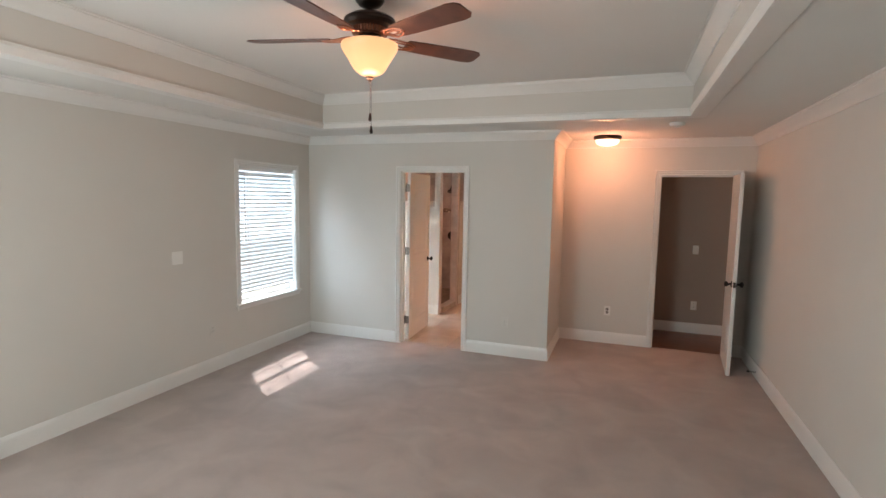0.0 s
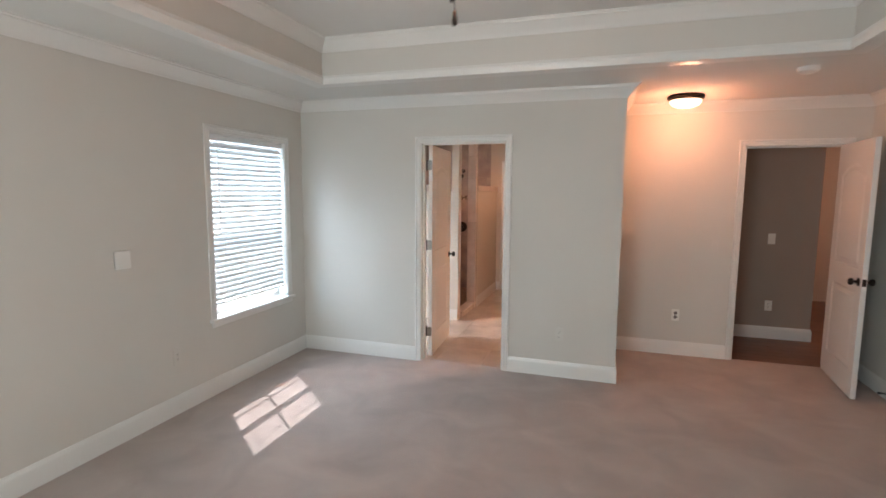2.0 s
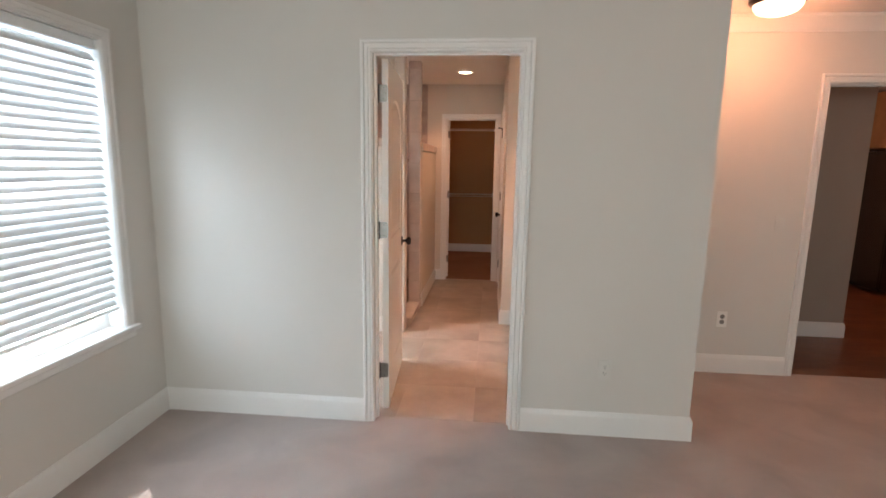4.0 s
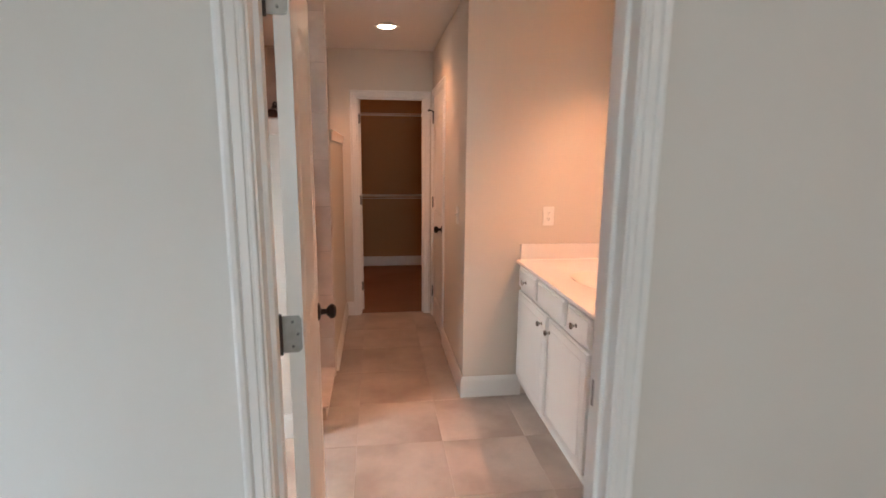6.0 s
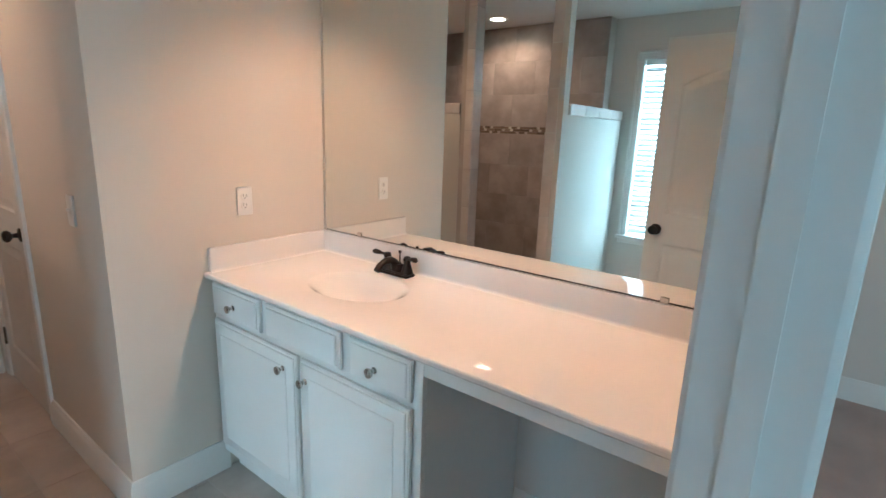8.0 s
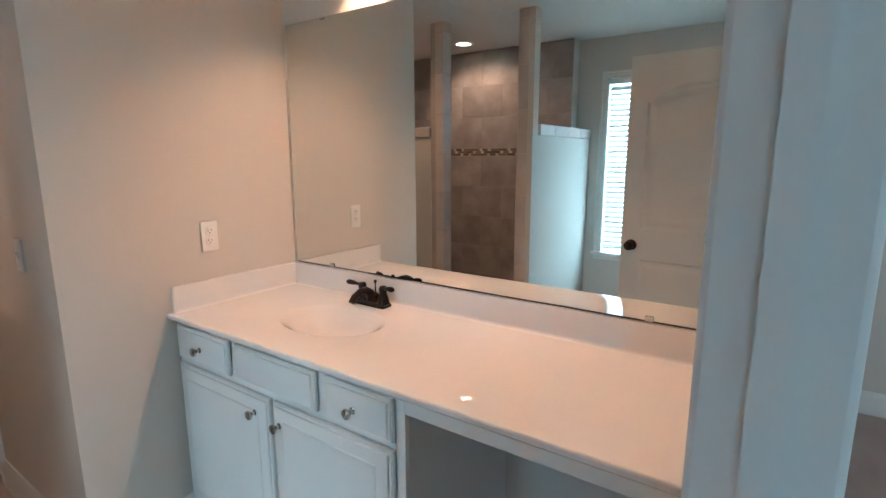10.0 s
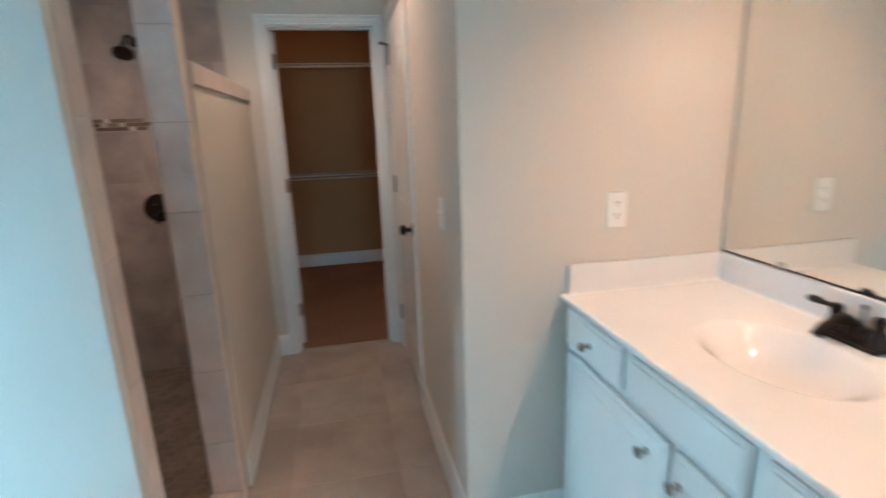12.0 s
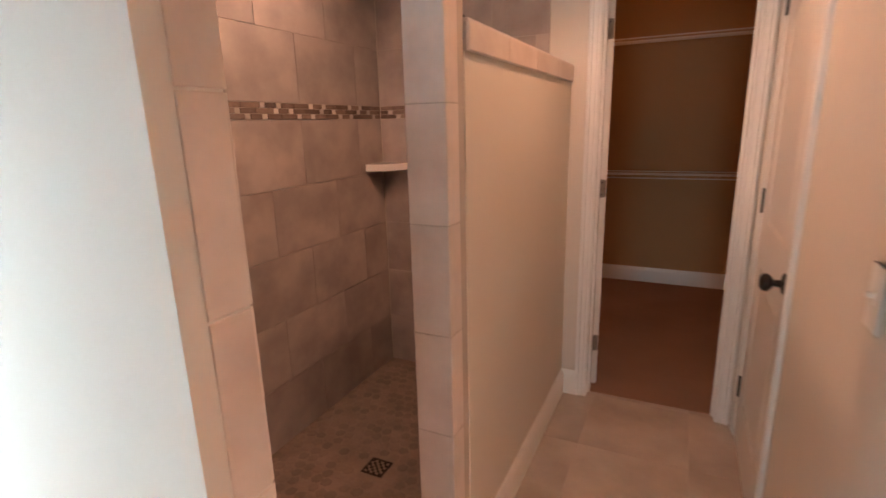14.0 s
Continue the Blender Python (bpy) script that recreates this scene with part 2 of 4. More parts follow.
def box(x0, x1, y0, y1, z0, z1, bm=None, bevel=0.0, seg=1):
    bm = bm or bmesh.new()
    m = Matrix.LocRotScale(((x0 + x1) / 2, (y0 + y1) / 2, (z0 + z1) / 2), None, (abs(x1 - x0), abs(y1 - y0), abs(z1 - z0)))
    r = bmesh.ops.create_cube(bm, size=1, matrix=m)
    if bevel:
        es = {e for v in r["verts"] for e in v.link_edges}
        bmesh.ops.bevel(bm, geom=list(es), offset=bevel, segments=seg, affect="EDGES")
    return bm


def run(path, prof, closed=False, to=None, bm=None):
    """A moulding: the closed profile (offset to the left of the way, height) drawn along a mitred path."""
    bm = bm or bmesh.new()
    to = to or (lambda a, b, c: (a, b, c))
    n = len(path)
    rings = []
    for i, p in enumerate(path):
        p = Vector(p)
        a = Vector(path[i - 1]) if (i or closed) else None
        b = Vector(path[(i + 1) % n]) if (i < n - 1 or closed) else None
        d0 = (p - a).normalized() if a is not None else (b - p).normalized()
        d1 = (b - p).normalized() if b is not None else d0
        n0, n1 = Vector((-d0.y, d0.x)), Vector((-d1.y, d1.x))
        mv = n0 + n1
        mv = mv / max(mv.dot(n0), 1e-3)
        rings.append([bm.verts.new(to(p.x + mv.x * o, p.y + mv.y * o, h)) for o, h in prof])
    k = len(prof)
    for i in range(n if closed else n - 1):
        r, s = rings[i], rings[(i + 1) % n]
        for j in range(k):
            bm.faces.new((r[j], r[(j + 1) % k], s[(j + 1) % k], s[j]))
    if not closed:
        bm.faces.new(rings[0])
        bm.faces.new(rings[-1][::-1])
    return bm


def lathe(prof, seg=24, m=None, bm=None):
    """Rings of (radius, height) turned about z."""
    bm = bm or bmesh.new()
    m = m or Matrix()
    rings = []
    for r, z in prof:
        if r < 1e-5:
            rings.append([bm.verts.new(m @ Vector((0, 0, z)))])
        else:
            rings.append([bm.verts.new(m @ Vector((r * math.cos(2 * math.pi * i / seg), r * math.sin(2 * math.pi * i / seg), z))) for i in range(seg)])
    for a, b in zip(rings, rings[1:]):
        for i in range(seg):
            j = (i + 1) % seg
            if len(a) == 1 and len(b) > 1:
                bm.faces.new((a[0], b[i], b[j]))
            elif len(b) == 1 and len(a) > 1:
                bm.faces.new((a[i], b[0], a[j]))
            elif len(a) > 1:
                bm.faces.new((a[i], b[i], b[j], a[j]))
    return bm


def tube(points, radius, seg=8, bm=None):
    """A round bar along points; radius may be one number or one for each point."""
    bm = bm or bmesh.new()
    pts = [Vector(p) for p in points]
    rings, up = [], Vector((0.31, 0.17, 0.93))
    for i, p in enumerate(pts):
        d = (pts[min(i + 1, len(pts) - 1)] - pts[max(i - 1, 0)]).normalized()
        u = d.cross(up).normalized()
        v = d.cross(u)
        r = radius[i] if isinstance(radius, (list, tuple)) else radius
        rings.append([bm.verts.new(p + r * (math.cos(2 * math.pi * k / seg) * u + math.sin(2 * math.pi * k / seg) * v)) for k in range(seg)])
    for a, b in zip(rings, rings[1:]):
        for k in range(seg):
            bm.faces.new((a[k], a[(k + 1) % seg], b[(k + 1) % seg], b[k]))
    bm.faces.new(rings[0][::-1])
    bm.faces.new(rings[-1])
    return bm


def wall(name, axis, a0, a1, b0, b1, z0, z1, holes=(), label="", material=None):
    """A wall along x (axis 'x') or y from a0 to a1, between b0 and b1 in depth, with holes (a, a, z, z) through it."""
    bm = bmesh.new()

    def put(p, q, lo, hi):
        if q - p > 1e-4 and hi - lo > 1e-4:
            box(p, q, b0, b1, lo, hi, bm) if axis == "x" else box(b0, b1, p, q, lo, hi, bm)
    at = a0
    for p, q, lo, hi in sorted(holes):
        put(at, p, z0, z1)
        put(p, q, z0, lo)
        put(p, q, hi, z1)
        at = q
    put(at, a1, z0, z1)
    return setting(name, bm, material or PAINT, label or "smooth wall painted warm light grey", "wall")


# ---------------------------------------------------------------- walls
# the first hole belongs to an unseen window added for side light
wall("wall_west", "y", YB, YC + 2.3, XL - 0.15, XL, 0, 3.0, [(-5.005, -3.995, 0.60, 2.0), (-1.216, -0.284, 0.595, 2.03), (0.66, 1.42, 0.62, 2.10)])
wall("wall_north", "x", XL, XO, 0, T, 0, H, [(W0, W1, 0, DH)], "wall painted light grey with the bathroom doorway")
wall("wall_recess_side", "y", T, YR, XM, XO, 0, H)
wall("wall_recess_back", "x", XM, XR, YR, YR + T, 0, H, [(D2A, D2B, 0, DH)], "wall painted light grey with the hall doorway")
wall("wall_east", "y", YB, YR, XR, XR + 0.12, 0, 3.0)
wall("wall_south", "x", XL - 0.15, XR + 0.12, YB - 0.15, YB, 0, 3.0, [(-0.15, 1.05, 0.6, 2.1)], "wall painted light grey behind the camera, with a window opening")
wall("wall_mirror", "y", YR + T, YC, XM, XM + T, 0, H, material=WARM_LIT_PAINT)
wall("wall_alcove_end", "x", XH, XM, YV, YV + T, 0, H, material=WARM_LIT_PAINT)
wall("wall_passage", "y", YV + T, YC, XH, XH + T, 0, H, [(2.88, 3.585, 0, DH)], material=WARM_LIT_PAINT)
wall("wall_closet_front", "x", XL, XM + T, YC, YC + T, 0, H, [(0.045, 0.655, 0, DC)], material=WARM_LIT_PAINT)
wall("wall_closet_east", "y", YC + T, 5.86, 1.30, 1.42, 0, H, label="closet wall coloured tan brown", material=TAN)
wall("wall_closet_west", "y", YC + T, 5.86, XL, XL + 0.03, 0, H, label="closet wall coloured tan brown", material=TAN)
wall("wall_closet_north", "x", XL, 1.42, 5.86, 5.98, 0, H, label="closet wall coloured tan brown", material=TAN)
wall("wall_hall_north", "x", 2.0, 3.75, 1.95, 2.07, 0, H, label="hall wall coloured taupe brown", material=TAUPE)
wall("wall_hall_west", "y", YR + T, 1.95, 2.0, 2.12, 0, H, label="hall wall coloured taupe brown", material=TAUPE)
wall("wall_kitchen_north", "x", 3.3, 7.0, 4.45, 4.57, 0, H)
wall("wall_kitchen_west", "y", 2.07, 4.45, 3.63, 3.75, 0, H)
wall("wall_kitchen_east", "y", YR, 4.57, 7.0, 7.12, 0, H)
wall("wall_kitchen_south", "x", XR, 7.0, YR, YR + T, 0, H)

# ---------------------------------------------------------------- floors and ceilings
setting("floor_bedroom", box(XL, XR, YB, T * 0.5, -0.1, 0), CARPET, "pinkish grey cut-pile carpet with faint tracks", "carpet")
setting("floor_recess", box(XO, XR, T * 0.5, YR + 0.03, -0.1, 0), CARPET, "pinkish grey cut-pile carpet in the entry", "carpet")
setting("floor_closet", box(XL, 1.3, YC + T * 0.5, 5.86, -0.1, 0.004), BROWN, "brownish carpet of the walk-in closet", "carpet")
bm = bmesh.new()
for r in ((XL, XR, YB, TY0), (XL, XR, TY1, 0), (XL, TX0, TY0, TY1), (TX1, XR, TY0, TY1), (XO, XR, 0, YR)):
    box(*r, H, H + 0.05, bm)
box(TX0 - 0.05, TX1 + 0.05, TY0 - 0.05, TY1 + 0.05, TZ, TZ + 0.08, bm)
setting("ceiling_bedroom", bm, CEIL, "white tray ceiling with a flat lowered border", "ceiling")
bm = bmesh.new()
for r in ((TX0 - 0.04, TX0, TY0 - 0.04, TY1 + 0.04), (TX1, TX1 + 0.04, TY0 - 0.04, TY1 + 0.04), (TX0, TX1, TY0 - 0.04, TY0), (TX0, TX1, TY1, TY1 + 0.04)):
    box(*r, H + 0.05, TZ, bm)
setting("ceiling_tray_side", bm, PAINT, "upright sides of the tray painted pale grey", "ceiling")
bm = box(XL, XM + T, T, YC, H - 0.015, H + 0.05)
box(XL, 1.42, YC + T, 5.98, H - 0.015, H + 0.05, bm)
box(2.0, 7.12, YR + T, 4.57, H, H + 0.05, bm)
setting("ceiling_bathroom", bm, CEIL, "flat white painted ceiling", "ceiling")

# ---------------------------------------------------------------- mouldings
CROWN = [(0, 0), (0, -0.092), (0.010, -0.092), (0.014, -0.080), (0.030, -0.062), (0.058, -0.028), (0.072, -0.018), (0.074, -0.008), (0.088, -0.008), (0.088, 0)]
BASE = [(0, 0), (0.015, 0), (0.015, 0.105), (0.012, 0.118), (0.007, 0.128), (0.006, 0.135), (0, 0.135)]
CASE = [(0, 0), (0, 0.008), (0.003, 0.012), (0.008, 0.012), (0.0105, 0.007), (0.016, 0.007), (0.0185, 0.012), (0.034, 0.013), (0.0365, 0.008), (0.041, 0.016), (0.050, 0.018), (0.057, 0.014), (0.057, 0)]


def crown(path, z, closed=False):
    return setting("trim_crown", run(path, [(o, z + h) for o, h in CROWN], closed), TRIM, "white painted crown moulding", "moulding", True)


crown([(XR, YB), (XR, YR), (XO, YR), (XO, 0), (XL, 0), (XL, YB)], H, True)
crown([(TX0, TY0), (TX1, TY0), (TX1, TY1), (TX0, TY1)], TZ, True)
LIP = [(0.0, H + 0.045), (0.02, H + 0.05), (0.024, H + 0.03), (0.014, H + 0.012), (0.012, H - 0.012), (-0.012, H - 0.02), (-0.11, H - 0.012), (-0.12, H - 0.001), (0.0, H - 0.001)]
setting("trim_tray_edge", run([(TX0, TY0), (TX1, TY0), (TX1, TY1), (TX0, TY1)], LIP, True), TRIM, "white moulding round the lip of the tray", "moulding", True)


def base(path):
    return setting("baseboard", run(path, BASE), TRIM, "tall white baseboard with a stepped top", "baseboard", True)


C = 0.057
base([(XR, YB), (XR, YR), (D2B + C, YR)])
base([(D2A - C, YR), (XO, YR), (XO, 0), (W1 + C, 0)])
base([(W0 - C, 0), (XL, 0), (XL, YB)])
base([(1.11, YV), (XH, YV), (XH, 2.88 - C)])
base([(XL, T), (W0 - C, T)])
base([(XL, YN), (XL, T)])
base([(-0.118, YN), (XL, YN)])
base([(0.045 - C, YC), (XS, YC), (XS, 2.395)])
base([(1.30, 5.86), (XL + 0.03, 5.86)])
base([(1.30, YC + T), (1.30, 5.86)])
base([(3.75, 2.30), (3.75, 1.95), (2.12, 1.95)])
base([(XM, T + 0.0), (XM, 0.80)])
base([(W1 + C, T), (1.0, T)])


def casing(name, a0, a1, zt, to, parent=None):
    return setting(name, run([(a0, 0), (a0, zt), (a1, zt), (a1, 0)], CASE, to=to), TRIM, "white fluted door casing", "door casing", True)


casing("trim_door_casing", W0, W1, DH, lambda a, b, c: (a, -c, b))
casing("trim_door_casing", W0, W1, DH, lambda a, b, c: (a, T + c, b))
casing("trim_door_casing", D2A, D2B, DH, lambda a, b, c: (a, YR - c, b))
casing("trim_door_casing", D2A, D2B, DH, lambda a, b, c: (a, YR + T + c, b))
casing("trim_door_casing", 0.045, 0.655, DC, lambda a, b, c: (a, YC - c, b))
casing("trim_door_casing", 2.88, 3.585, DH, lambda a, b, c: (XH - c, a, b))


def jamb(axis, a0, a1, b0, b1, zt, stop):
    """Lining of a doorway with its stop strip."""
    bm = bmesh.new()
    for p, q, lo, hi in ((a0, a0 + 0.004, 0, zt - 0.004), (a1 - 0.004, a1, 0, zt - 0.004), (a0, a1, zt - 0.004, zt)):
        box(p, q, b0, b1, lo, hi, bm) if axis == "x" else box(b0, b1, p, q, lo, hi, bm)
    s0, s1 = stop
    for p, q, lo, hi in ((a0 + 0.004, a0 + 0.015, 0, zt - 0.015), (a1 - 0.015, a1 - 0.004, 0, zt - 0.015), (a0 + 0.004, a1 - 0.004, zt - 0.015, zt - 0.004)):
        box(p, q, s0, s1, lo, hi, bm) if axis == "x" else box(s0, s1, p, q, lo, hi, bm)
    return setting("trim_door_jamb", bm, TRIM, "white door lining with a stop strip", "door frame")


jamb("x", W0, W1, -0.004, T + 0.004, DH, (0.040, 0.075))
jamb("x", D2A, D2B, YR - 0.004, YR + T + 0.004, DH, (YR + 0.045, YR + 0.08))
jamb("x", 0.045, 0.655, YC - 0.004, YC + T + 0.004, DC, (YC + 0.04, YC + 0.075))
jamb("y", 2.88, 3.585, XH - 0.004, XH + T + 0.004, DH, (XH + 0.045, XH + 0.08))

# ---------------------------------------------------------------- outside
bm = bmesh.new()
bmesh.ops.create_grid(bm, x_segments=8, y_segments=8, size=400, matrix=Matrix.Translation((0, 0, -0.45)))
# upright sheet that glows by itself, in place of daylit outdoors
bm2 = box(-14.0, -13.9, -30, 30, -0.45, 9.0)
BACKDROP_GLOW = glow("glowing_backdrop", (0.78, 0.93, 1.0), 0.6)
setting("backdrop", bm2, BACKDROP_GLOW, "pale glowing sheet standing in for the bright outdoors", "backdrop")
setting("ground", bm, GRASS, "pale sunlit ground round the house", "ground")
setting("roof_eave", box(XL - 0.48, XL - 0.155, YB, 6.0, 2.42, 2.56), SIDING, "boxed eave of the roof over the windows", "eave")

# ---------------------------------------------------------------- shower walls and passage half wall
setting("wall_shower_front", box(XL, -0.20, YN, YS + 0.072, 0, 1.60), PAINT, "half-height wall painted light grey before the shower", "half wall")
# passage side takes the warm-lit copy of the grey paint
setting("wall_shower_side", box(-0.19, XS, 2.395, YC, 0, 1.60), WARM_LIT_PAINT, "half-height wall painted light grey along the passage", "half wall")
setting("shower_post", box(-0.20, -0.117, YN, YS + 0.072, 0, H - 0.015), PAINT, "full-height painted post with a tiled end beside the shower opening", "post")
setting("shower_post", box(-0.192, XS - 0.003, 2.283, 2.395, 0, H - 0.015), GROUT, "full-height tiled post beside the shower opening", "post")

# ---------------------------------------------------------------- doors


def inset(pts, d):
    out, n = [], len(pts)
    for i in range(n):
        a, b, c = Vector(pts[i - 1]), Vector(pts[i]), Vector(pts[(i + 1) % n])
        d0, d1 = (b - a).normalized(), (c - b).normalized()
        n0, n1 = Vector((-d0.y, d0.x)), Vector((-d1.y, d1.x))
        mv = n0 + n1
        out.append(b + mv * (d / max(mv.dot(n0), 0.2)))
    return out


def leaf_mesh(w, h, t, s, off):
    """A moulded two-panel leaf with an arched upper panel, faces at y = s * off and s * (off + t)."""
    bm = bmesh.new()
    x0, x1 = 0.105, w - 0.105
    low = [(x0, 0.21), (x1, 0.21), (x1, 0.84), (x0, 0.84)]
    mid, rise, n = (x0 + x1) / 2, 0.085, 10
    arch = [(x1 - (x1 - x0) * i / n, 1.76 + rise * (1 - (2 * i / n - 1) ** 2)) for i in range(n + 1)]
    up = [(x0, 1.02), (x1, 1.02)] + arch
    for y, sg in ((s * off, s), (s * (off + t), -s)):
        for loop in (low, up):
            rings = []
            for d, dy in ((0, 0), (0.012, 0.007), (0.026, 0.007), (0.055, 0.001)):
                rings.append([bm.verts.new((p[0], y + sg * dy, p[1])) for p in inset(loop, d)])
            for a, b in zip(rings, rings[1:]):
                for i in range(len(a)):
                    j = (i + 1) % len(a)
                    bm.faces.new((a[i], a[j], b[j], b[i]))
            bm.faces.new(rings[-1])
        v = lambda px, pz: bm.verts.new((px, y, pz))
        for q in (((0.003, 0.008), (x0, 0.008), (x0, h), (0.003, h)), ((x1, 0.008), (w, 0.008), (w, h), (x1, h)),
                  ((x0, 0.008), (x1, 0.008), (x1, 0.21), (x0, 0.21)), ((x0, 0.84), (x1, 0.84), (x1, 1.02), (x0, 1.02))):
            bm.faces.new([v(*p) for p in q])
        for i in range(n):
            p, q = arch[i], arch[i + 1]
            bm.faces.new([v(*p), v(p[0], h), v(q[0], h), v(*q)])
    a, b = s * off, s * (off + t)
    for q in (((0.003, a, 0.008), (0.003, b, 0.008), (0.003, b, h), (0.003, a, h)), ((w, a, 0.008), (w, b, 0.008), (w, b, h), (w, a, h)),
              ((0.003, a, h), (w, a, h), (w, b, h), (0.003, b, h)), ((0.003, a, 0.008), (w, a, 0.008), (w, b, 0.008), (0.003, b, 0.008))):
        bm.faces.new([bm.verts.new(p) for p in q])
    bmesh.ops.remove_doubles(bm, verts=bm.verts, dist=0.0004)
    return bm


KNOB = [(0, 0), (0.033, 0), (0.033, 0.004), (0.026, 0.008), (0.012, 0.011), (0.010, 0.030), (0.020, 0.036), (0.028, 0.046), (0.027, 0.058), (0.018, 0.066), (0, 0.068)]


def hinge_leaf(x0, x1, y0, y1, z, half=0.045, r=0.012):
    """A hinge plate with its two free corners rounded."""
    bm, sg = bmesh.new(), 1 if y1 > y0 else -1
    out = [(y0, z - half), (y0, z + half)]
    out += [(y1 - sg * r + sg * r * math.sin(a), z + half - r + r * math.cos(a)) for a in [math.pi / 2 * i / 5 for i in range(6)]]
    out += [(y1 - sg * r + sg * r * math.cos(a), z - half + r - r * math.sin(a)) for a in [math.pi / 2 * i / 5 for i in range(6)]]
    lo, hi = [bm.verts.new((x0, *p)) for p in out], [bm.verts.new((x1, *p)) for p in out]
    bm.faces.new(lo), bm.faces.new(hi[::-1])
    for i in range(len(lo)):
        j = (i + 1) % len(lo)
        bm.faces.new((lo[i], lo[j], hi[j], hi[i]))
    return bm


def door(name, m, w, s, label, off=0.005, knob_z=0.925, head=DH):
    """A door: local x along the leaf from its hinge, thickness to the side s of y."""
    d = tagged(empty(name, m), label, "door", kind="structure")
    leaf = part("leaf", leaf_mesh(w, head - 0.01, 0.035, s, off), TRIM, d)
    for y, up in ((s * off, -s), (s * (off + 0.035), s)):
        rot = Matrix.Translation((w - 0.062, y, knob_z)) @ Matrix.Rotation(radians(-90 * up), 4, "X")
        part("knob", lathe(KNOB, 20, rot), BRONZE, d, "dark oiled-bronze door knob", True)
    part("latch_plate", box(w - 0.0005, w + 0.0015, s * (off + 0.005), s * (off + 0.030), knob_z - 0.028, knob_z + 0.028), BRONZE, d, "dark latch plate")
    for z in (0.25, 1.09, 1.84):
        bm = hinge_leaf(0.0002, 0.0032, s * max(0.002, off - 0.016), s * (off + 0.031), z)
        hg = part("hinge", bm, HINGE, d, "satin nickel butt hinge")
        part("pin", tube([(-0.002, s * max(-0.001, off - 0.019), z - 0.05), (-0.002, s * max(-0.001, off - 0.019), z + 0.05)], 0.0062, 10), SCREW, hg, "", True)
        bm = bmesh.new()
        for dz, dy in ((-0.03, off + 0.010), (0.0, off + 0.022), (0.03, off + 0.010)):
            tube([(0.0002, s * dy, z + dz), (-0.0012, s * dy, z + dz)], 0.0035, 8, bm)
        part("screws", bm, SCREW, hg, "dark countersunk screw heads")
    return d


door("door_1", pose(W0 + 0.001, T + 0.022, 0, 0, 0, 94), 0.762, -1, "white moulded two-panel door standing open into the bathroom", 0.022)
door("door_2", pose(D2B - 0.004, YR - 0.006, 0, 0, 0, 265), D2B - D2A - 0.008, -1, "white moulded two-panel door standing open against the wall")
door("door_3", pose(0.049, YC + T + 0.008, 0, 0, 0, 128), 0.602, -1, "white moulded door standing open into the closet", head=DC)
door("door_4", pose(XH - 0.006, 3.581, 0, 0, 0, -90), 0.697, 1, "closed white moulded two-panel door in the passage")
bm = box(W1 - 0.0062, W1 - 0.0042, 0.078, 0.104, 0.885, 0.955, bevel=0.0006)
tagged(part("strike_plate", bm, BRONZE), "dark bronze strike plate let into the door lining", "strike plate")
ps = tagged(empty("hinge_pin_stop", pose(XH - 0.006, 3.581, 1.90)), "dark bronze hinge-pin door stop above the hinge", "door stop")
part("arm", tube([(0, 0, 0), (-0.022, -0.012, 0.004), (-0.05, -0.03, 0.004)], 0.005), BRONZE, ps, "", True)
part("pad", lathe([(0, 0), (0.011, 0), (0.011, 0.012), (0, 0.014)], 12, Matrix.Translation((-0.05, -0.03, 0.004)) @ Matrix.Rotation(radians(90), 4, "Y")), DARK, ps)
part("bracket", box(-0.012, 0.012, -0.012, 0.012, -0.012, 0.0), BRONZE, ps)
ds = tagged(empty("door_stop", pose(XR - 0.016, 0.26, 0.07)), "dark spring door stop screwed to the baseboard", "door stop")
coil = [(-0.004 - 0.0008 * i, 0.007 * math.cos(i * 0.8), 0.007 * math.sin(i * 0.8)) for i in range(80)]
part("spring", tube(coil, 0.0014, 5), BRONZE, ds, "", True)
part("tip", lathe([(0, 0), (0.009, 0), (0.009, 0.016), (0, 0.018)], 12, Matrix.Translation((-0.066, 0, 0)) @ Matrix.Rotation(radians(-90), 4, "Y")), DARK, ds)

